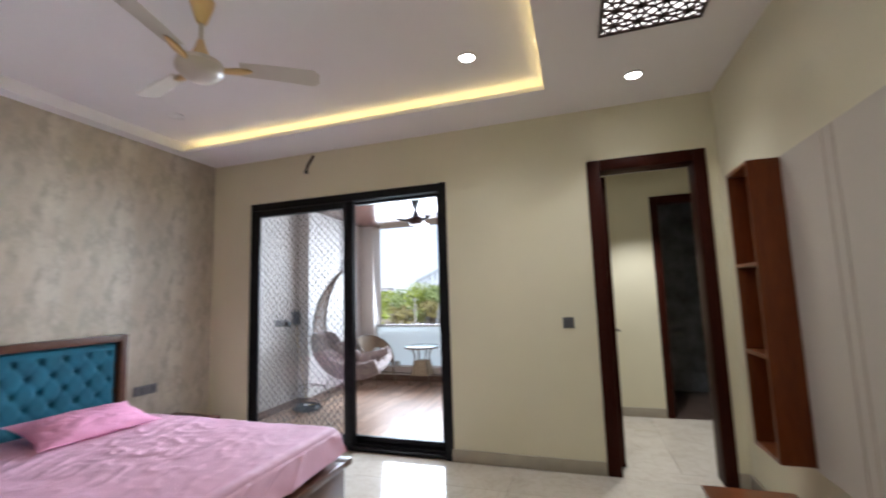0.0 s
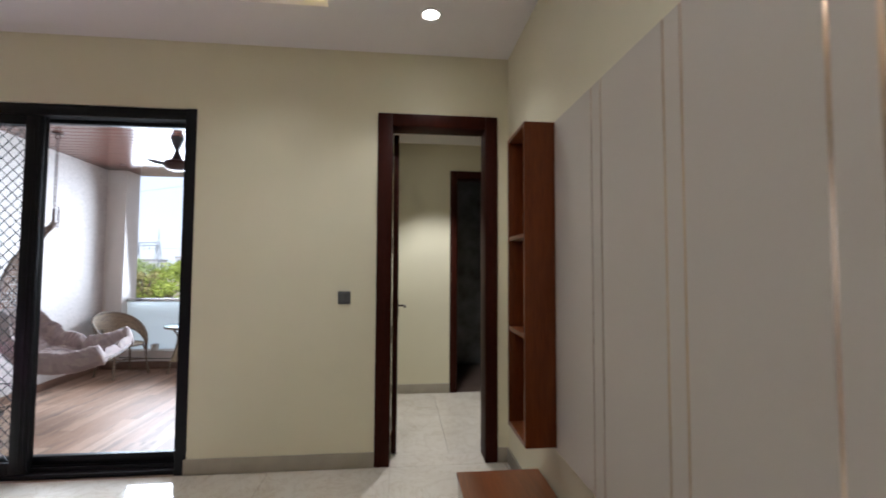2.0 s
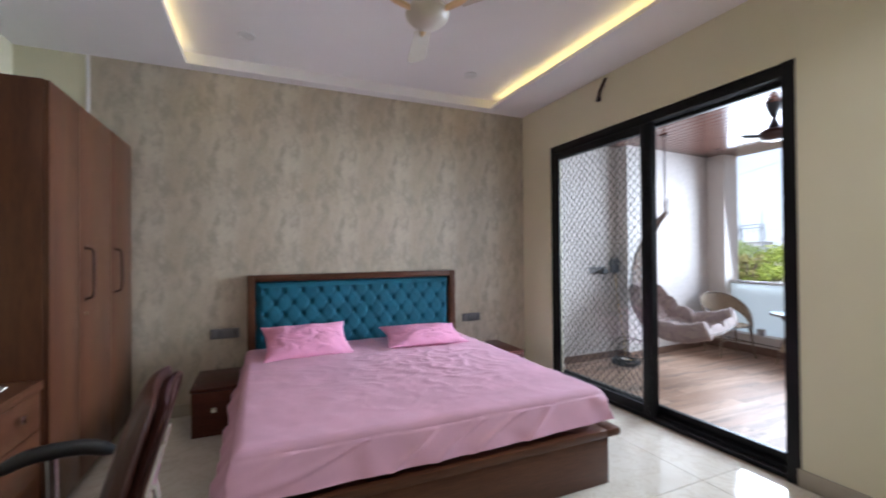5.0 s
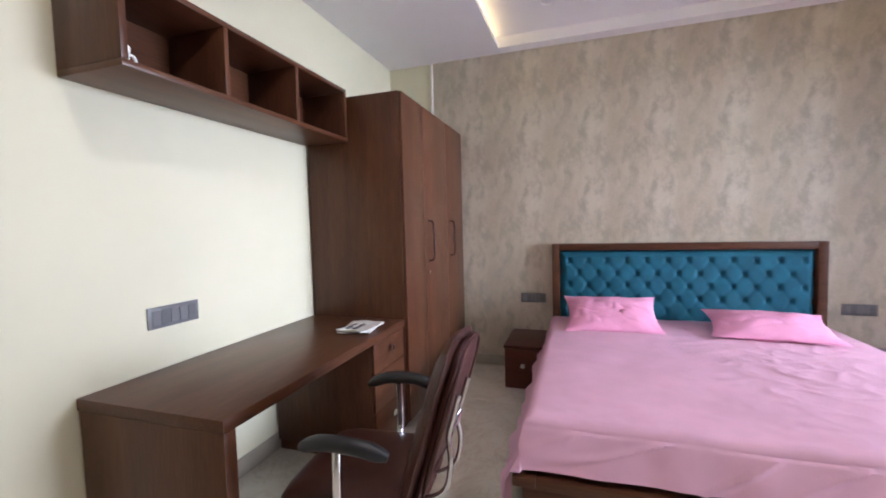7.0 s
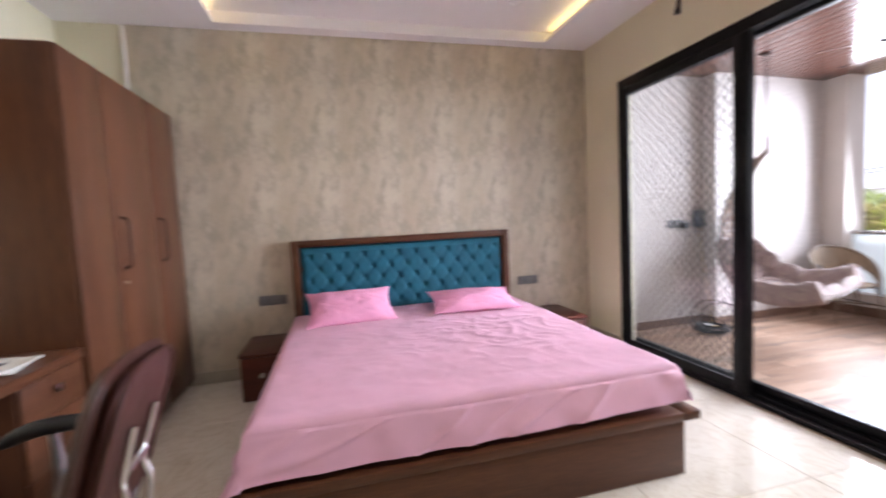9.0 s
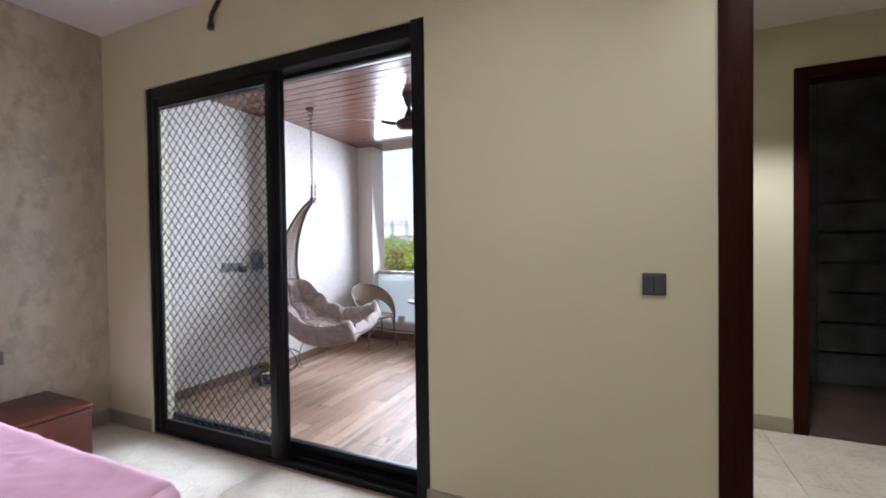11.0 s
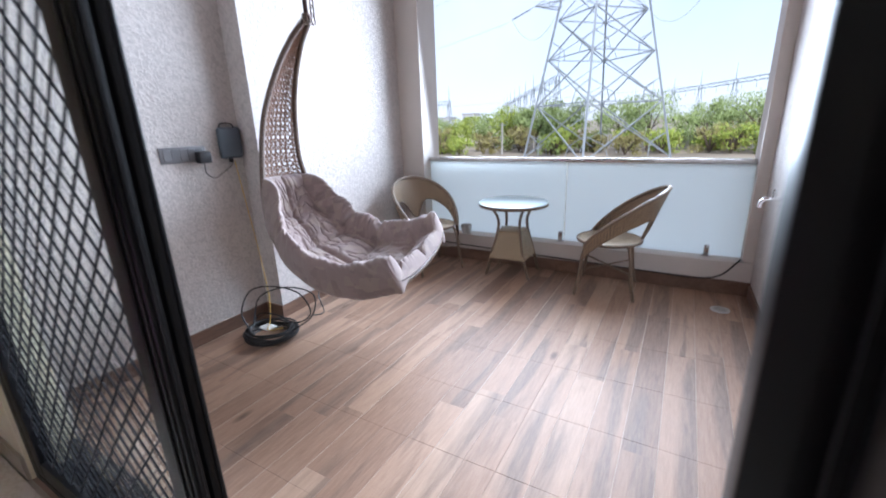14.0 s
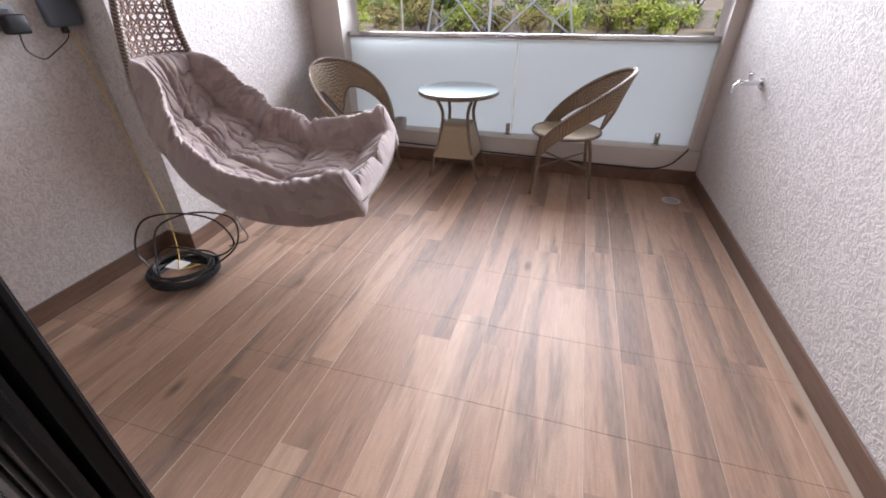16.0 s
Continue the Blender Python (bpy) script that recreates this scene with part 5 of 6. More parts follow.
part("body", box(WXR + 0.004, WXR + 0.045, 1.232, 1.372, 1.068, 1.248, 0.018, 3), plain("blue_grey_plastic", (0.085, 0.105, 0.125), 0.4, var=0.06), rt)
part("bracket", tube(spline([(WXR + 0.01, 1.255, 1.24), (WXR + 0.01, 1.27, 1.268), (WXR + 0.01, 1.335, 1.268), (WXR + 0.01, 1.35, 1.24)], 14), 0.004, 6), M_BLKPLASTIC, rt)
part("antenna_plug", box(WXR + 0.015, WXR + 0.035, 1.28, 1.30, 1.045, 1.07, 0.003), M_BLKPLASTIC, rt)

coil = thing("cable_coil", (-2.285, 1.16, 0), "coil of black cable lying on the floor", "cable")
rng = random.Random(4)
loops = []
for k in range(13):
    r, zc = 0.125 + 0.045 * rng.random(), 0.008 + 0.0045 * k
    ox, oy, ph = rng.uniform(-0.012, 0.012), rng.uniform(-0.012, 0.012), rng.random() * 6
    loops.append(tube([(-2.285 + ox + r * math.cos(a), 1.16 + oy + r * 0.86 * math.sin(a), zc + 0.006 * math.sin(2 * a + ph)) for a in [q * math.tau / 40 for q in range(40)]], 0.0055, 6, closed=True))
for lp in loops:
    part("winding", lp, M_CABLE, coil)
part("loose_loop", tube(spline([(-2.43, 1.12, 0.03), (-2.50, 1.13, 0.13), (-2.44, 1.17, 0.27), (-2.29, 1.22, 0.31), (-2.13, 1.28, 0.27), (-2.06, 1.29, 0.15), (-2.14, 1.24, 0.09), (-2.28, 1.22, 0.12), (-2.42, 1.20, 0.11), (-2.44, 1.15, 0.05), (-2.36, 1.05, 0.03)], 80), 0.0045, 6), M_CABLE, coil)
part("loose_loop", tube(spline([(-2.14, 1.20, 0.05), (-2.06, 1.30, 0.13), (-2.10, 1.36, 0.24), (-2.26, 1.30, 0.28), (-2.42, 1.22, 0.22), (-2.40, 1.14, 0.10), (-2.30, 1.05, 0.05)], 60), 0.0045, 6), M_CABLE, coil)
part("tail", tube(spline([(-2.10, 1.30, 0.12), (-2.20, 1.52, 0.03), (-2.34, 1.62, 0.10), (-2.36, 1.72, 0.24), (-2.30, 1.80, 0.28)], 40), 0.004, 6), M_CABLE, coil)
part("tag", box(-2.345, -2.255, 1.12, 1.19, 0.062, 0.066, 0.001, 1), M_NEWS, coil, "white paper tag")
solo("fibre_cable", tube(spline([(WXR + 0.03, 1.31, 1.05), (WXR + 0.03, 1.33, 0.85), (-2.50, 1.32, 0.50), (-2.40, 1.27, 0.22), (-2.33, 1.20, 0.085), (-2.25, 1.12, 0.072), (-2.19, 1.18, 0.072)], 60), 0.0025, 6), M_YELLOW, (WXR, 1.31, 1.05), "thin yellow fibre cable hanging from the router", "cable")
solo("kerb_cable", tube(spline([(-2.30, 3.020, 0.16), (-1.9, 3.022, 0.14), (-1.3, 3.022, 0.125), (-0.8, 3.020, 0.115), (-0.2, 3.022, 0.098), (0.0, 3.022, 0.10), (0.12, 3.022, 0.14), (0.20, 3.03, 0.235), (0.225, 3.10, 0.242)], 90), 0.006, 6), M_CABLE, (-1.0, 3.022, 0.12), "black cable running along the kerb", "cable")

ceiling_fan(-0.86, 1.46, BZ, 2.385, (97, 217, 337), (M_DARKMETAL, M_BLKPLASTIC), "dark brown ceiling fan on the boarded balcony ceiling")
bl = thing("downlight", (-2.15, 2.70, BZ), "small dark recessed downlight in the boarded ceiling", "downlight", "ceiling downlights")
part("ring", lathe([(0.0, -0.006), (0.030, -0.006), (0.042, -0.004), (0.044, 0.0), (0.0, 0.0)], -2.15, 2.70, BZ, 24), M_DARKMETAL, bl)


# ---------------------------------------------------------------- hanging chair
SWY = 1.43
SPINE = [(-1.955, 1.755), (-2.07, 1.66), (-2.19, 1.50), (-2.285, 1.30), (-2.345, 1.05), (-2.335, 0.82), (-2.25, 0.64), (-2.08, 0.485), (-1.85, 0.405), (-1.57, 0.42), (-1.31, 0.52)]
HALF = [(0, 0.02), (0.1, 0.05), (0.2, 0.09), (0.3, 0.132), (0.4, 0.165), (0.5, 0.215), (0.6, 0.285), (0.7, 0.345), (0.8, 0.375), (0.9, 0.375), (1.0, 0.345)]
CURVE = spline([(x, 0, z) for x, z in SPINE], 200)


def shell(s, w, lift=0.0):
    """A place on the bowl: s along its spine from the top, w across it from -1 to 1, lift off it towards the sitter."""
    i = min(199, max(0, int(s * 200)))
    f = s * 200 - i
    p = CURVE[i].lerp(CURVE[i + 1], f)
    t = (CURVE[min(200, i + 2)] - CURVE[max(0, i - 1)]).normalized()
    nx, nz = -t.z, t.x
    h = ramp(s, HALF)
    curl = ramp(s, [(0, 0.0), (0.3, 0.03), (0.55, 0.085), (0.75, 0.09), (0.9, 0.065), (1.0, 0.04)])
    o = curl * w * w + lift
    k = ramp(s, [(0.55, 0.0), (1.0, 1.0)])
    return Vector((p.x + nx * o - 0.05 * w * k, SWY + h * w * (1 - 0.16 * w * w), p.z + nz * o + 0.045 * w * k))


swing = thing("hanging_chair", (-1.95, SWY, BZ), "brown rattan hanging chair with a mauve-grey cushion", "hanging chair")
part("hook", join(lathe([(0.0, 0.0), (0.045, 0.0), (0.045, -0.012), (0.012, -0.02), (0.0, -0.02)], -1.95, SWY, BZ, 20), tube([(-1.95 + 0.022 * math.cos(a), SWY, BZ - 0.04 + 0.022 * math.sin(a)) for a in [q * math.tau / 16 for q in range(16)]], 0.006, 8, closed=True)), M_DARKMETAL, swing)


def chain(x, y, z0, z1):
    out, n = [], round((z1 - z0) / 0.040)
    for k in range(n):
        zc, flat = z0 + (k + 0.5) * (z1 - z0) / n, k % 2
        pts = []
        for q in range(14):
            a = q * math.tau / 14
            off, up = 0.0115 * math.cos(a), 0.022 * math.sin(a) + (0.006 if math.sin(a) > 0 else -0.006)
            pts.append((x + (off if flat else 0), y + (0 if flat else off), zc + up))
        out.append(tube(pts, 0.0036, 6, closed=True))
    return join(*out)


part("chain", chain(-1.95, SWY, 1.91, BZ - 0.06), M_DARKMETAL, swing, "dark steel chain")
part("chain", chain(-1.928, SWY + 0.02, 1.74, 1.93), M_DARKMETAL, swing, "short safety chain")
part("spring_bar", join(tube([(-1.953, SWY, 1.77), (-1.953, SWY, 1.915)], 0.012, 12), tube([(-1.978, SWY, 1.765), (-1.925, SWY, 1.765)], 0.010, 8)), M_DARKMETAL, swing)
for sgn in (-1, 1):
    part("frame_rail", tube([shell(k / 70, sgn) for k in range(71)], 0.0155, 10), M_BROWNCANE, swing, "rope-wound brown frame rail")
part("frame_front", tube([shell(1.0, -1 + k / 15) for k in range(31)], 0.0155, 10), M_BROWNCANE, swing)
part("top_knot", join(tube([shell(0.0, -1), shell(0.0, 1)], 0.02, 10), tube([(-1.955, SWY, 1.735), (-1.955, SWY, 1.785)], 0.022, 12)), M_BROWNCANE, swing)
strands = []
for k in range(-3, 4):
    strands.append(tube([shell(0.03 + 0.97 * q / 60, k / 4 * (0.9 if abs(k) < 3 else 1.05)) for q in range(61)], 0.0042, 5, caps=False))
for q in range(9, 96):
    s = q / 96
    strands.append(tube([shell(s, -1 + k / 6, 0.004 * (1 if (k + q) % 2 else -1)) for k in range(13)], 0.0036 if q % 2 else 0.0050, 5, caps=False))
for q in range(-10, 60):
    for sg in (1, -1):
        pts = [(0.10 + 0.016 * (q + k * 0.75), sg * (-1 + k / 6)) for k in range(13)]
        pts = [p for p in pts if 0.08 < p[0] < 0.99]
        if len(pts) > 2:
            strands.append(tube([shell(a, b, 0.003) for a, b in pts], 0.0034, 5, caps=False))
wv = part("woven_shell", join(*strands), M_RATTAN, swing, "open star-woven brown rattan")
wv["kind"] = "stuff"


SEAMS = {-1: (0.33,), 1: (0.19, 0.40, 0.62), 0: (0.22, 0.42, 0.63, 0.84)}


def near_seam(u, side):
    return min(abs(u - q) for q in SEAMS[side])


def cushion(u, v):
    """A quilted pad with a fat bolster along each side: u runs down the chair, v once round the section."""
    s = 0.44 + 0.60 * u
    cap = math.sqrt(max(0.0, 1 - max(0.0, (0.07 - u) / 0.07, (u - 0.95) / 0.05) ** 2))
    h = ramp(min(s, 1.0), HALF)

    def bolster(side, a):
        """A place on a bolster, a the angle in its section from outward through up."""
        d = near_seam(u, side)
        r = ramp(u, [(0.0, 0.080), (0.15, 0.090), (0.5, 0.094), (0.85, 0.096), (1.0, 0.085)])
        r *= (0.76 + 0.24 * min(1.0, d / 0.07) ** 0.6) * (0.06 + 0.94 * cap)
        gather = math.exp(-d / 0.06) + 0.9 * max(0.0, (u - 0.72) / 0.28) + 0.25
        r *= 1 + 0.18 * gather * noise.noise(Vector((u * 46 + 2.0 * math.sin(a), a * 0.9, 4.0 * side))) + 0.07 * noise.noise(Vector((u * 9, a * 1.3, 7.0 + side)))
        return side * (0.94 + r * math.cos(a) / h), 0.010 + 0.42 * r + r * math.sin(a)

    if v < 0.001:
        w, lift = bolster(-1, radians(165))
    elif v < 0.40:
        w = (v / 0.40 * 2 - 1) * 0.66
        d = min(near_seam(u, 0), 0.12)
        dip = math.exp(-(w / 0.05) ** 2)
        lift = ramp(u, [(0.0, 0.060), (0.5, 0.072), (0.86, 0.080), (1.0, 0.09)]) * (0.45 + 0.55 * (d / 0.12) ** 0.5) * (1 - 0.45 * dip) * cap
        n = noise.noise(Vector((u * 7, w * 4, 1.0)))
        lift += 0.010 * n * cap - 0.010 * cap * math.exp(-(noise.noise(Vector((u * 15 + n, w * 7, 5.0))) / 0.10) ** 2)
        lift += 0.012
    elif v < 0.68:
        w, lift = bolster(1, radians(165 - (v - 0.40) / 0.28 * 285))
    elif v < 0.72:
        w, lift = 0.80 - (v - 0.68) / 0.04 * 1.60, 0.009
    else:
        w, lift = bolster(-1, radians(-120 + (v - 0.72) / 0.28 * 285))
    return shell(min(1.0, s), w, lift) + Vector((0.45, 0, 0.28)) * 1.2 * max(0.0, s - 1.0)


cb = sheet(cushion, 190, 200)
bmesh.ops.remove_doubles(cb, verts=cb.verts, dist=0.0006)
bmesh.ops.recalc_face_normals(cb, faces=cb.faces[:])
solo("seat_cushion", cb, M_CUSHION, (-1.9, SWY, 0.5), "thick tufted mauve-grey cushion with a faint square print", "cushion")
part("tie", tube(spline([shell(0.72, 0.2, -0.01), shell(0.72, 0.2, -0.05) + Vector((0.02, 0, 0)), shell(0.74, 0.25, -0.06), shell(0.76, 0.2, -0.01)], 14), 0.004, 6), M_RATTAN, swing)


# ---------------------------------------------------------------- cane chairs and table
def cane_chair():
    """Faces +x."""
    c = thing("cane_chair", (0, 0, 0), "woven cane tub chair with wound cane legs", "chair", "cane chairs on the balcony")
    R = 0.215

    def seat(u, v):
        a, r = u * math.tau, v * R
        return (r * math.cos(a), r * math.sin(a), 0.395 - 0.012 * (1 - (r / R) ** 2))
    bm = sheet(seat, 40, 8, uv=(1.0, 0.22))
    bmesh.ops.remove_doubles(bm, verts=bm.verts, dist=0.0002)
    uvl = bm.loops.layers.uv.verify()
    for f in bm.faces:
        for loop in f.loops:
            loop[uvl].uv = (loop.vert.co.x * 0.9, loop.vert.co.y * 0.9)
    part("seat", join(bm, lathe([(R, 0.395), (R, 0.375), (0, 0.370)], 0, 0, 0, 40)), M_CANE_PALE, c, "pale plaited seat")
    part("seat_ring", tube([(R * math.cos(q * math.tau / 40), R * math.sin(q * math.tau / 40), 0.386) for q in range(40)], 0.012, 8, closed=True), M_WRAP, c)

    def hoop(s):
        th = radians(52 + 256 * s)
        h = math.sin(math.pi * s) ** 0.85
        r = 0.235 + 0.030 * h
        return Vector((r * math.cos(th) - 0.085 * h, r * 1.06 * math.sin(th), 0.372 + 0.395 * h)), h

    def band(u, v):
        p, h = hoop(u)
        drop = 0.085 + 0.085 * h ** 2 + 0.19 * h ** 40
        inward = Vector((-p.x, -p.y, 0)).normalized()
        return p + Vector((0, 0, -drop * v)) + inward * v * (0.045 * h + 0.09 * h ** 40)
    part("backrest", sheet(band, 96, 12, 0.010, uv=(1.0, 0.34)), M_CANE, c, "woven cane backrest band")
    part("rim", tube([hoop(k / 60)[0] for k in range(61)], 0.0135, 8), M_WRAP, c)
    part("lower_rim", tube([Vector(band(k / 96, 1.0)) for k in range(97)], 0.009, 8), M_WRAP, c)
    for ax, ay in ((1, 1), (1, -1), (-1, 1), (-1, -1)):
        top = (0.135 * ax, 0.150 * ay, 0.385)
        part("leg", tube(spline([top, (0.155 * ax, 0.175 * ay, 0.30), (0.170 * ax, 0.190 * ay, 0.15), (0.195 * ax, 0.205 * ay, 0.002)], 16), 0.0115, 8), M_WRAP, c)
    for sg in (1, -1):
        part("brace", tube([(-0.165, -0.185 * sg, 0.19), (0.165, 0.185 * sg, 0.19)], 0.007, 6), M_WRAP, c)
    return c


chair_a = cane_chair()
copy_thing(chair_a, pose(-0.60, 2.80, 0, 0, 0, 184))
chair_a.matrix_basis = pose(-2.06, 2.70, 0, 0, 0, -28)

tb = thing("cane_table", (-1.355, 2.86, 0), "round glass-topped cane table with a woven base", "table")
TXC, TYC = -1.355, 2.86
part("tabletop", lathe([(0.0, 0.606), (0.272, 0.606), (0.278, 0.603), (0.278, 0.598), (0.0, 0.598)], TXC, TYC, 0, 48), M_TOPGLASS, tb, "pale glass top")
part("top_ring", join(tube([(TXC + 0.268 * math.cos(q * math.tau / 48), TYC + 0.268 * math.sin(q * math.tau / 48), 0.585) for q in range(48)], 0.013, 8, closed=True)), M_WRAP, tb)
for ax, ay in ((1, 1), (1, -1), (-1, 1), (-1, -1)):
    part("leg", tube(spline([(TXC + 0.150 * ax, TYC + 0.150 * ay, 0.583), (TXC + 0.125 * ax, TYC + 0.125 * ay, 0.555), (TXC + 0.092 * ax, TYC + 0.092 * ay, 0.47), (TXC + 0.095 * ax, TYC + 0.095 * ay, 0.37), (TXC + 0.130 * ax, TYC + 0.130 * ay, 0.20), (TXC + 0.182 * ax, TYC + 0.135 * ay, 0.002)], 28), 0.0115, 8), M_WRAP, tb)


def skirt_side(k):
    def f(u, v):
        z = 0.155 + 0.215 * v
        h = 0.150 - 0.055 * v
        a = (2 * u - 1) * h
        c, s = math.cos(k * math.pi / 2), math.sin(k * math.pi / 2)
        return (TXC + a * c + h * s, TYC + a * s - h * c, z)
    return f


for k in range(4):
    part("skirt_panel", sheet(skirt_side(k), 6, 6, 0.006, uv=(0.7, 0.5)), M_CANE_PALE, tb, "pale woven base panel")
part("skirt_top", box(TXC - 0.098, TXC + 0.098, TYC - 0.098, TYC + 0.098, 0.368, 0.376, 0.002), M_CANE_PALE, tb)

# ---------------------------------------------------------------- outside
GZ = -3.2
gb = bmesh.new()
bmesh.ops.create_grid(gb, x_segments=80, y_segments=80, size=1500)
for v in gb.verts:
    v.co.y += 1440
    d = math.hypot(v.co.x, v.co.y)
    v.co.z = GZ + (0.25 * noise.noise(Vector((v.co.x * 0.05, v.co.y * 0.05, 0))) if d > 60 else 0)
structure("ground", gb, M_DUST, "dusty open ground beyond the balcony")


def beam(a, b, w):
    """A square steel angle from a to b."""
    a, b = Vector(a), Vector(b)
    return tube([a, b], w, 4)


tower = thing("transmission_tower", (-10.1, 54, GZ), "galvanised lattice transmission tower beyond the bushes", "tower")
TCX, TCY, TB, TT = -10.1, 54.0, 8.5, 1.5
TH = 31.0


def corner(k, z):
    h = (z - GZ) / TH
    r = TB + (TT - TB) * min(1.0, h / 0.93)
    a = k * math.pi / 2 + radians(4)
    return Vector((TCX + r * math.cos(a), TCY + r * math.sin(a), z))


LEV = [GZ + q for q in (0.0, 6.2, 11.4, 15.6, 19.0, 22.0, 24.6, 27.0, 29.0)]
for k in range(4):
    part("leg", beam(corner(k, GZ), corner(k, GZ + TH), 0.15), M_GALV, tower)
for k in range(4):
    j = (k + 1) % 4
    for n, (a, b) in enumerate(zip(LEV, LEV[1:])):
        w = 0.085 if n < 3 else 0.06
        mid = (corner(k, b) + corner(j, b)) / 2
        brace = [beam(corner(k, a), corner(j, b), w), beam(corner(j, a), corner(k, b), w), beam(corner(k, b), corner(j, b), w)]
        if n < 3:
            c1, c2 = corner(k, a).lerp(corner(j, b), 0.27), corner(j, a).lerp(corner(k, b), 0.27)
            brace += [beam(corner(k, a + (b - a) * 0.45), c1, 0.05), beam(corner(j, a + (b - a) * 0.45), c2, 0.05), beam(c1, corner(k, a).lerp(corner(j, a), 0.28), 0.05), beam(c2, corner(k, a).lerp(corner(j, a), 0.72), 0.05)]
        part("brace", join(*brace), M_GALV, tower)
for z in (GZ + 17.0, GZ + 22.3, GZ + 27.2):
    for sgn in (-1, 1):
        tip = Vector((TCX + sgn * 7.2, TCY - 1.6, z + 0.2))
        near, up = corner(2 if sgn < 0 else 0, z), corner(2 if sgn < 0 else 0, z + 2.2)
        low = corner(3, z)
        arm = part("crossarm", join(beam(near, tip, 0.09), beam(up, tip, 0.09), beam(low, tip, 0.08), beam(near.lerp(tip, 0.5), up.lerp(tip, 0.5), 0.05), beam(low.lerp(tip, 0.5), up.lerp(tip, 0.5), 0.05), beam(low.lerp(tip, 0.5), near.lerp(tip, 0.5), 0.05)), M_GALV, tower)
        for dx in (-1, 1):
            e = tip + Vector((dx * 3.0, -0.6 * dx, -0.9))
            disc = [lathe([(0, 0.05), (0.16, 0.0), (0.05, -0.05), (0, -0.05)], *tip.lerp(e, 0.25 + 0.055 * q), 8) for q in range(13)]
            part("insulator", join(beam(tip, e, 0.03), *disc), M_DARKPLATE, arm, "dark insulator string")


def wire(a, b, sag, r=0.022):
    a, b = Vector(a), Vector(b)
    return tube([a.lerp(b, q / 30) - Vector((0, 0, sag * 4 * (q / 30) * (1 - q / 30))) for q in range(31)], r, 4)


for z, y in ((GZ + 16.3, 51.5), (GZ + 21.6, 51.5), (GZ + 12.4, 70), (GZ + 9.6, 80), (GZ + 8.2, 90)):
    solo("power_line", wire((-120, y + 28, z - 2.5), (TCX - 10.2 if y < 60 else 60, y if y < 60 else y + 10, z - 0.6), 2.2), M_GALV, (-60, y, z), "thin sagging power line", "power line", "power lines")
for sgn, off in ((-1, 0.0), (1, 0.0)):
    solo("power_line", wire((TCX + sgn * 7.2 - 3, TCY - 1.0, GZ + 16.3), (TCX + sgn * 7.2 + 3, TCY - 2.2, GZ + 16.3), 2.6), M_GALV, (TCX + sgn * 7.2, TCY - 1.6, GZ + 15), "slack jumper wire under the crossarm", "power line", "power lines")


def gantry(a, b, n, height, label):
    a, b = Vector((*a, GZ)), Vector((*b, GZ))
    g = thing("substation_gantry", tuple(a), label, "gantry", "substation steelwork")
    side = (b - a).normalized().cross(Vector((0, 0, 1)))
    for k in range(n):
        p = a.lerp(b, k / (n - 1))
        legs = [beam(p + side * 0.9 + Vector((e, 0, 0)), p + Vector((e * 0.4, 0, height)), 0.10) for e in (-0.8, 0.8)] + [beam(p - side * 0.9 + Vector((e, 0, 0)), p + Vector((e * 0.4, 0, height)), 0.10) for e in (-0.8, 0.8)]
        for q in range(5):
            z0, z1 = height * q / 5, height * (q + 1) / 5
            legs += [beam(p + side * 0.9 * (1 - q / 5) + Vector((-0.8, 0, z0)), p + side * 0.9 * (1 - (q + 1) / 5) + Vector((0.7, 0, z1)), 0.06)]
        legs.append(tube([p + Vector((0, 0, height)), p + Vector((0, 0, height + 4.0))], [0.14, 0.03], 4))
        part("post", join(*legs), M_GALV, g)
    top = []
    d = b - a
    m = n * 5
    for e in (-0.45, 0.45):
        for z in (height - 0.9, height):
            top.append(beam(a + side * e + Vector((0, 0, z)), b + side * e + Vector((0, 0, z)), 0.09))
    for k in range(m):
        p, q = a.lerp(b, k / m), a.lerp(b, (k + 1) / m)
        top.append(beam(p + Vector((0, 0, height - 0.9)), q + Vector((0, 0, height)), 0.05))
        if k % 2:
            top.append(beam(p + Vector((0, 0, height - 0.9)), p + Vector((0, 0, height - 2.6)), 0.06))
    part("beam", join(*top), M_GALV, g)


gantry((-26.5, 98), (-92, 232), 9, 14.0, "long grey steel gantry of the substation")
gantry((16.5, 122), (-21, 200), 6, 13.0, "grey steel gantry behind the transmission tower")
gantry((-66, 120), (-82, 128), 3, 11.5, "short grey steel gantry at the far edge")


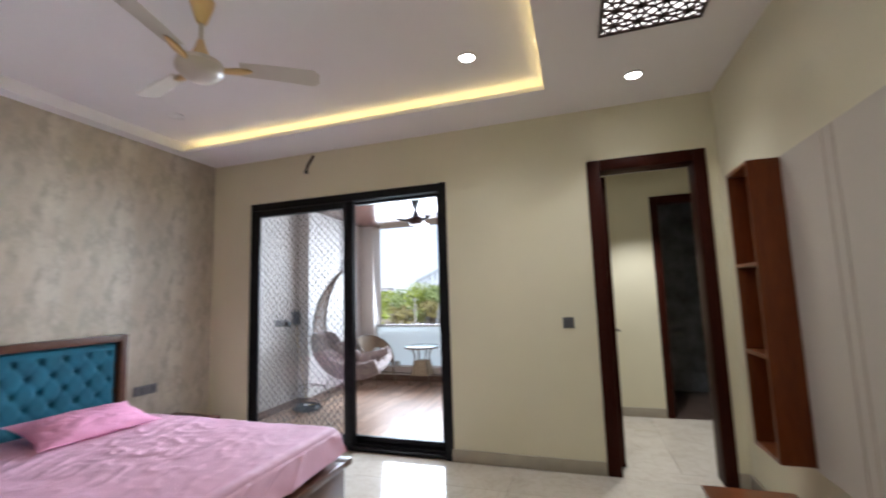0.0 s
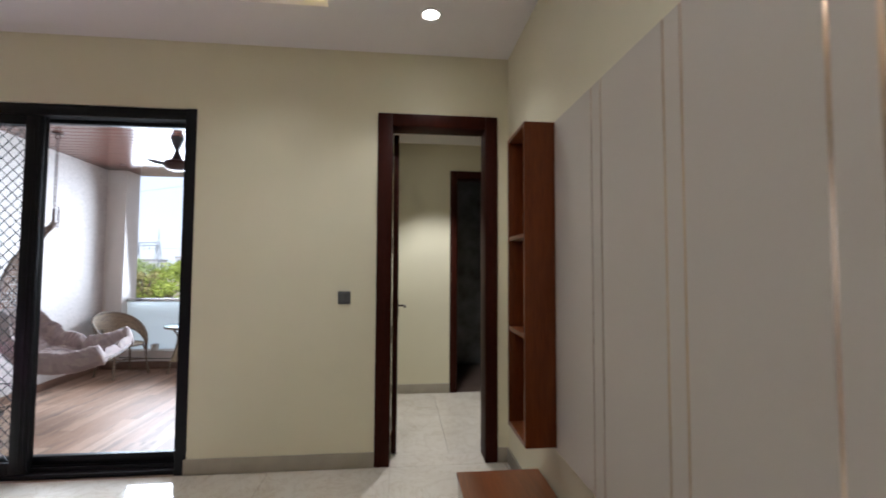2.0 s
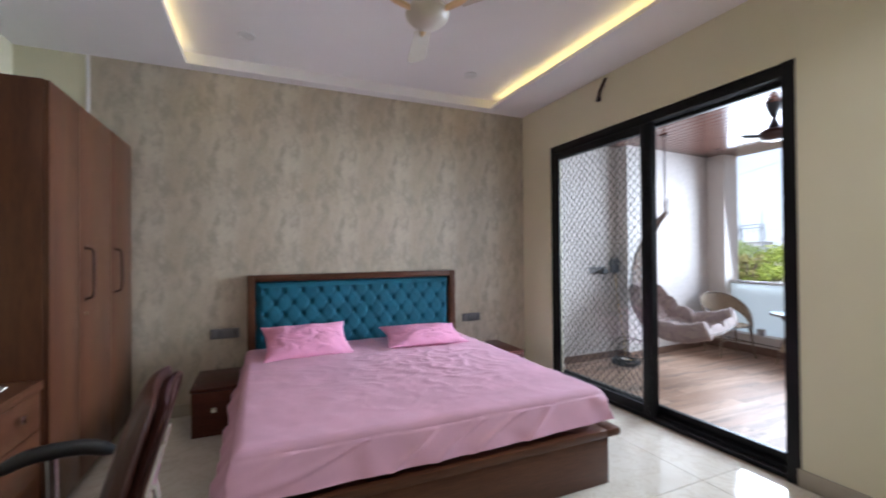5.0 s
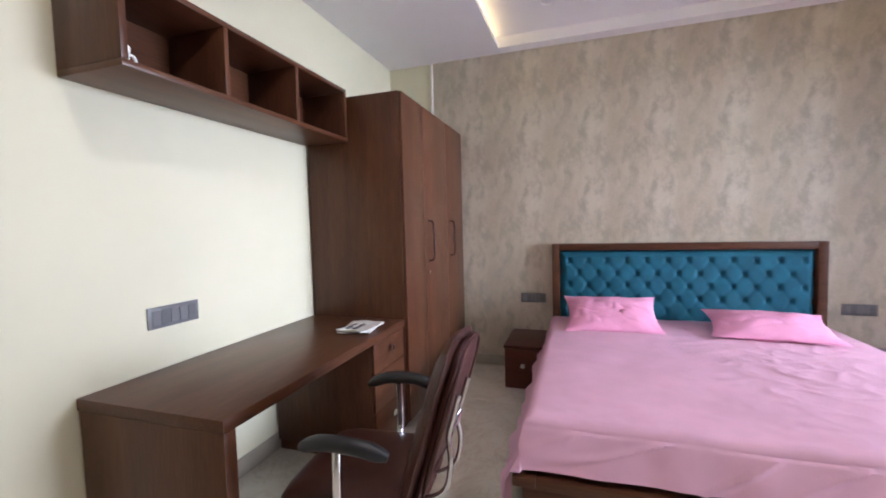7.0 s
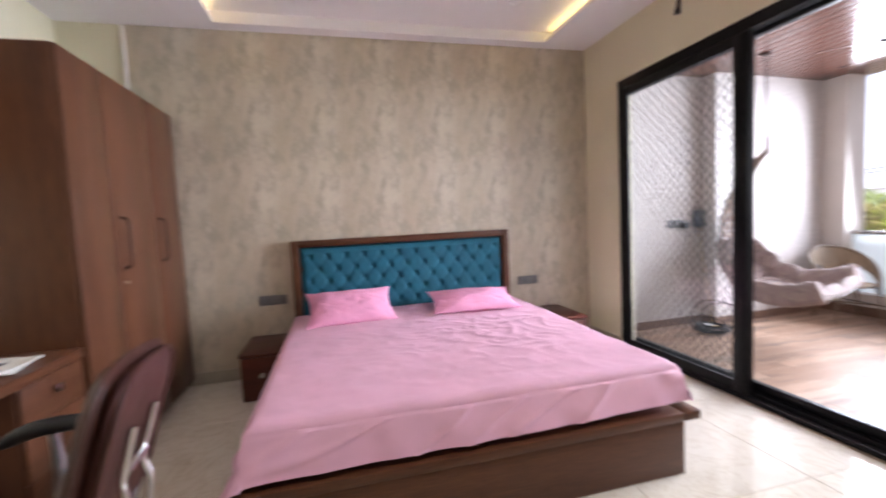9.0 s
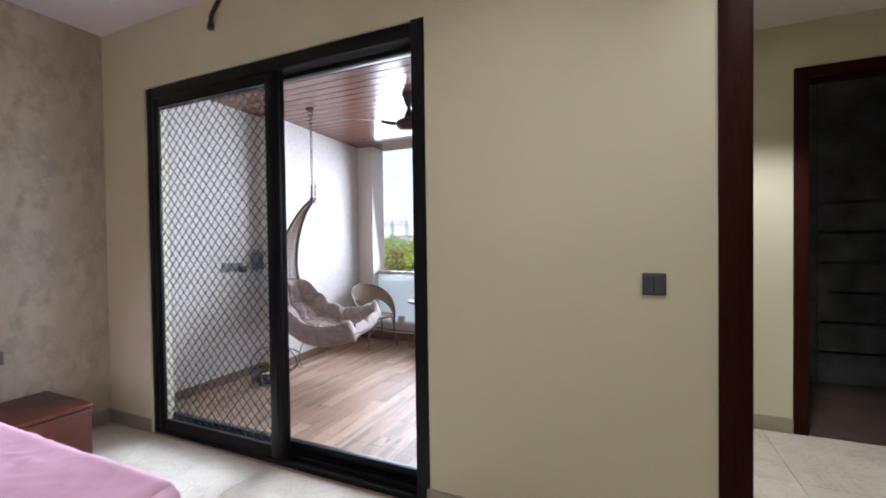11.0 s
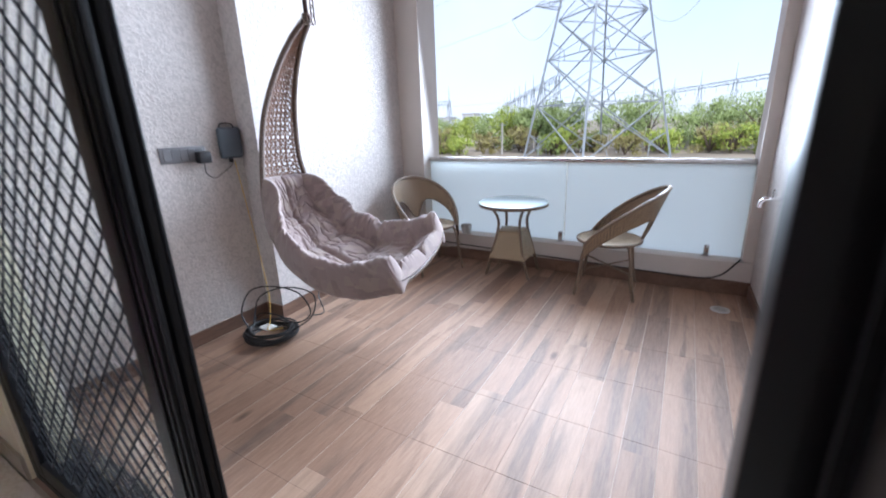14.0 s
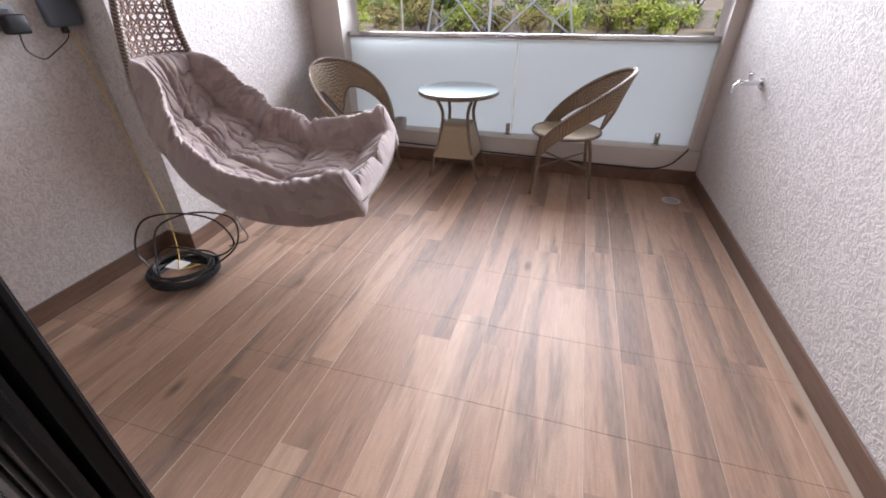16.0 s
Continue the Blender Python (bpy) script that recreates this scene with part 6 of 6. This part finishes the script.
def tree(name, x, y, height, width, material, seed, leaves, label, trunk=True):
    r = random.Random(seed)
    t = thing(name, (x, y, GZ), label, "tree" if trunk else "bush", "trees and bushes beyond the balcony")
    limbs, tips = [], []
    if trunk:
        top = Vector((x + r.uniform(-0.3, 0.3), y, GZ + height * 0.55))
        limbs.append(tube(spline([(x, y, GZ), (x + r.uniform(-0.2, 0.2), y, GZ + height * 0.25), tuple(top)], 8), [0.20 * (1 - 0.08 * q) for q in range(9)], 7))
    for k in range(7 if trunk else 9):
        a = k * 2.4 + r.random()
        st = Vector((x, y, GZ + height * (r.uniform(0.25, 0.5) if trunk else 0.02)))
        e = Vector((x + math.cos(a) * width * r.uniform(0.25, 0.48), y + math.sin(a) * width * r.uniform(0.25, 0.48), GZ + height * r.uniform(0.55, 0.95)))
        limbs.append(tube(spline([st, st.lerp(e, 0.5) + Vector((0, 0, 0.3)), e], 6), [0.09, 0.08, 0.07, 0.06, 0.045, 0.03, 0.015], 5))
        tips.append(e)
    part("trunk" if trunk else "stems", join(*limbs), M_BARK, t)
    cl = [(tp, r.uniform(0.16, 0.30) * width) for tp in tips] + [(Vector((x + r.uniform(-0.45, 0.45) * width, y + r.uniform(-0.4, 0.3) * width, GZ + height * r.uniform(0.15, 0.85))), r.uniform(0.14, 0.26) * width) for _ in range(12)]
    verts, faces = [], []
    for _ in range(leaves):
        c, rad = r.choice(cl)
        d = Vector((r.gauss(0, 1), r.gauss(0, 1), r.gauss(0, 1))).normalized() * rad * r.random() ** 0.4
        p = c + Vector((d.x, d.y, d.z * 0.75))
        p.z = max(p.z, GZ + 0.05)
        u = Vector((r.gauss(0, 1), r.gauss(0, 1), r.gauss(0, 1))).normalized()
        v = u.orthogonal().normalized()
        s = r.uniform(0.10, 0.22)
        k = len(verts)
        verts += [p - u * s, p + v * s * 0.55, p + u * s, p - v * s * 0.55]
        faces.append((k, k + 1, k + 2, k + 3))
    me = bpy.data.meshes.new("crown")
    me.from_pydata(verts, [], faces)
    bm = bmesh.new()
    bm.from_mesh(me)
    bpy.data.meshes.remove(me)
    part("crown", bm, material, t)


rt2 = random.Random(11)
for k, (x, y, h, w, m) in enumerate((
        (-21, 66, 6.9, 6.0, M_LEAF), (-27, 70, 6.6, 6.5, M_LEAFY), (-16.5, 64, 7.2, 6.5, M_LEAF), (-5, 66, 7.0, 7.5, M_LEAF), (1.5, 68, 6.6, 6.0, M_LEAF),
        (7.5, 66, 6.8, 7.0, M_LEAF), (13.5, 70, 8.2, 6.5, M_LEAF), (-33, 76, 6.0, 6.0, M_LEAF), (-40, 80, 5.8, 6.5, M_LEAFY), (19, 74, 8.4, 7.0, M_LEAF),
        (-10.5, 78, 6.3, 7.0, M_LEAF), (-48, 82, 6.0, 7.0, M_LEAF), (-25, 88, 6.6, 8.0, M_LEAF), (5, 90, 6.6, 9.0, M_LEAF), (26, 80, 8.0, 8.0, M_LEAF), (-57, 90, 6.2, 8.0, M_LEAF))):
    tree("tree", x, y, h, w, m, k + 1, 3600, "leafy green tree with an uneven crown on open ground" if m is M_LEAF else "yellow-green leafy tree on open ground")
for k in range(64):
    x, y = rt2.uniform(-48, 24), rt2.uniform(56, 66)
    m = (M_LEAFY, M_LEAFB, M_LEAF)[k % 3] if x < -8 else (M_LEAFB, M_LEAFY)[k % 2]
    tree("bush", x, y, rt2.uniform(1.8, 4.0), rt2.uniform(2.4, 4.6), m, 100 + k, 700, "low scrubby bush on the dusty ground", trunk=False)

compound = thing("compound_wall", (8, 72, GZ), "low grey concrete boundary wall behind the bushes", "wall")
for k in range(14):
    part("panel", box(-32 + k * 4.4, -32 + k * 4.4 + 4.2, 72, 72.18, GZ, GZ + 2.1 + 0.1 * (k % 2)), M_CONC, compound)
pole = thing("concrete_pole", (-23.5, 58, GZ), "short tapered concrete pole among the bushes", "pole")
part("shaft", tube([(-23.5, 58, GZ), (-23.5, 58, GZ + 4.4)], [0.16, 0.11], 8), M_CONC, pole)
part("arm", beam((-24.1, 58, GZ + 4.1), (-22.9, 58, GZ + 4.1), 0.05), M_GALV, pole)
M_FAR = plain("pale_far_facade", (0.55, 0.55, 0.56), 0.8, var=0.1, scale=0.1)
M_FARWIN = plain("dark_far_window", (0.10, 0.12, 0.15), 0.3)
for x, y, w, h in ((-120, 210, 9, 8.0), (-106, 214, 7, 9.5), (-95, 240, 12, 7.4), (38, 210, 11, 9.0)):
    bld = thing("apartment_building", (x, y, GZ), "pale distant apartment building on the skyline", "building", "distant buildings")
    part("wall", box(x - w / 2, x + w / 2, y, y + 8, GZ, GZ + h), M_FAR, bld)
    part("roof", box(x - w / 2 - 0.3, x + w / 2 + 0.3, y - 0.3, y + 8.3, GZ + h, GZ + h + 0.4), M_CONC, bld)
    for i in range(3):
        for j in range(int(h // 3)):
            part("window", box(x - w * 0.36 + i * w * 0.28, x - w * 0.36 + i * w * 0.28 + w * 0.14, y - 0.06, y, GZ + 1.0 + 3 * j, GZ + 2.3 + 3 * j), M_FARWIN, bld)

# ---------------------------------------------------------------- floor pieces
def pieces(parent, name, x0, x1, y0, y1, sx, sy, gap, material, top=0.0, offset=()):
    """Tiles over a rectangle, cut at its edges; alike ones share a mesh."""
    shapes = {}
    i = 0
    x = x0
    while x < x1 - 0.01:
        xe = min(x + sx, x1)
        y = y0 - (offset[i % len(offset)] if offset else 0.0)
        while y < y1 - 0.01:
            ya, ye = max(y, y0), min(y + sy, y1)
            if ye - ya > 0.02:
                w, d = round(xe - x - gap, 4), round(ye - ya - gap, 4)
                key = (w, d)
                if key not in shapes:
                    me = bpy.data.meshes.new(name)
                    bm = box(-w / 2, w / 2, -d / 2, d / 2, -0.008, 0.0, 0.0005 if name == "plank" else 0.0012, 1)
                    bm.to_mesh(me)
                    bm.free()
                    me.materials.append(material)
                    shapes[key] = me
                ob = new(name, shapes[key])
                ob.parent = parent
                ob.location = Vector(((x + xe) / 2, (ya + ye) / 2, top)) - ORG[parent.name]
            y += sy
        x += sx
        i += 1


pieces(floor, "tile", W + 0.013, E - 0.013, S + 0.013, -0.013, 0.80, 0.80, 0.0025, M_MARBLE)
pieces(floor, "tile", PX0 + 0.105, PX1 - 0.09, -0.012, T, 0.70, 0.5, 0.0025, M_MARBLE)
pieces(floor, "tile", HX0 + 0.013, HX1, T, HY, 0.80, 0.80, 0.0025, M_MARBLE)
pieces(bpy.data.objects["floor_balcony"], "plank", -2.575, 0.29, T + 0.002, 3.033, 0.1275, 0.387, 0.0007, M_PLANK, 0.0, (0.101,))
bath = bpy.data.objects["wall_bathroom"]
for k in range(10):
    for q in range(2):
        ob = part("tile", stone_tile(1.90 + 0.6 * q, 0.27 * k), M_STONE, bath)
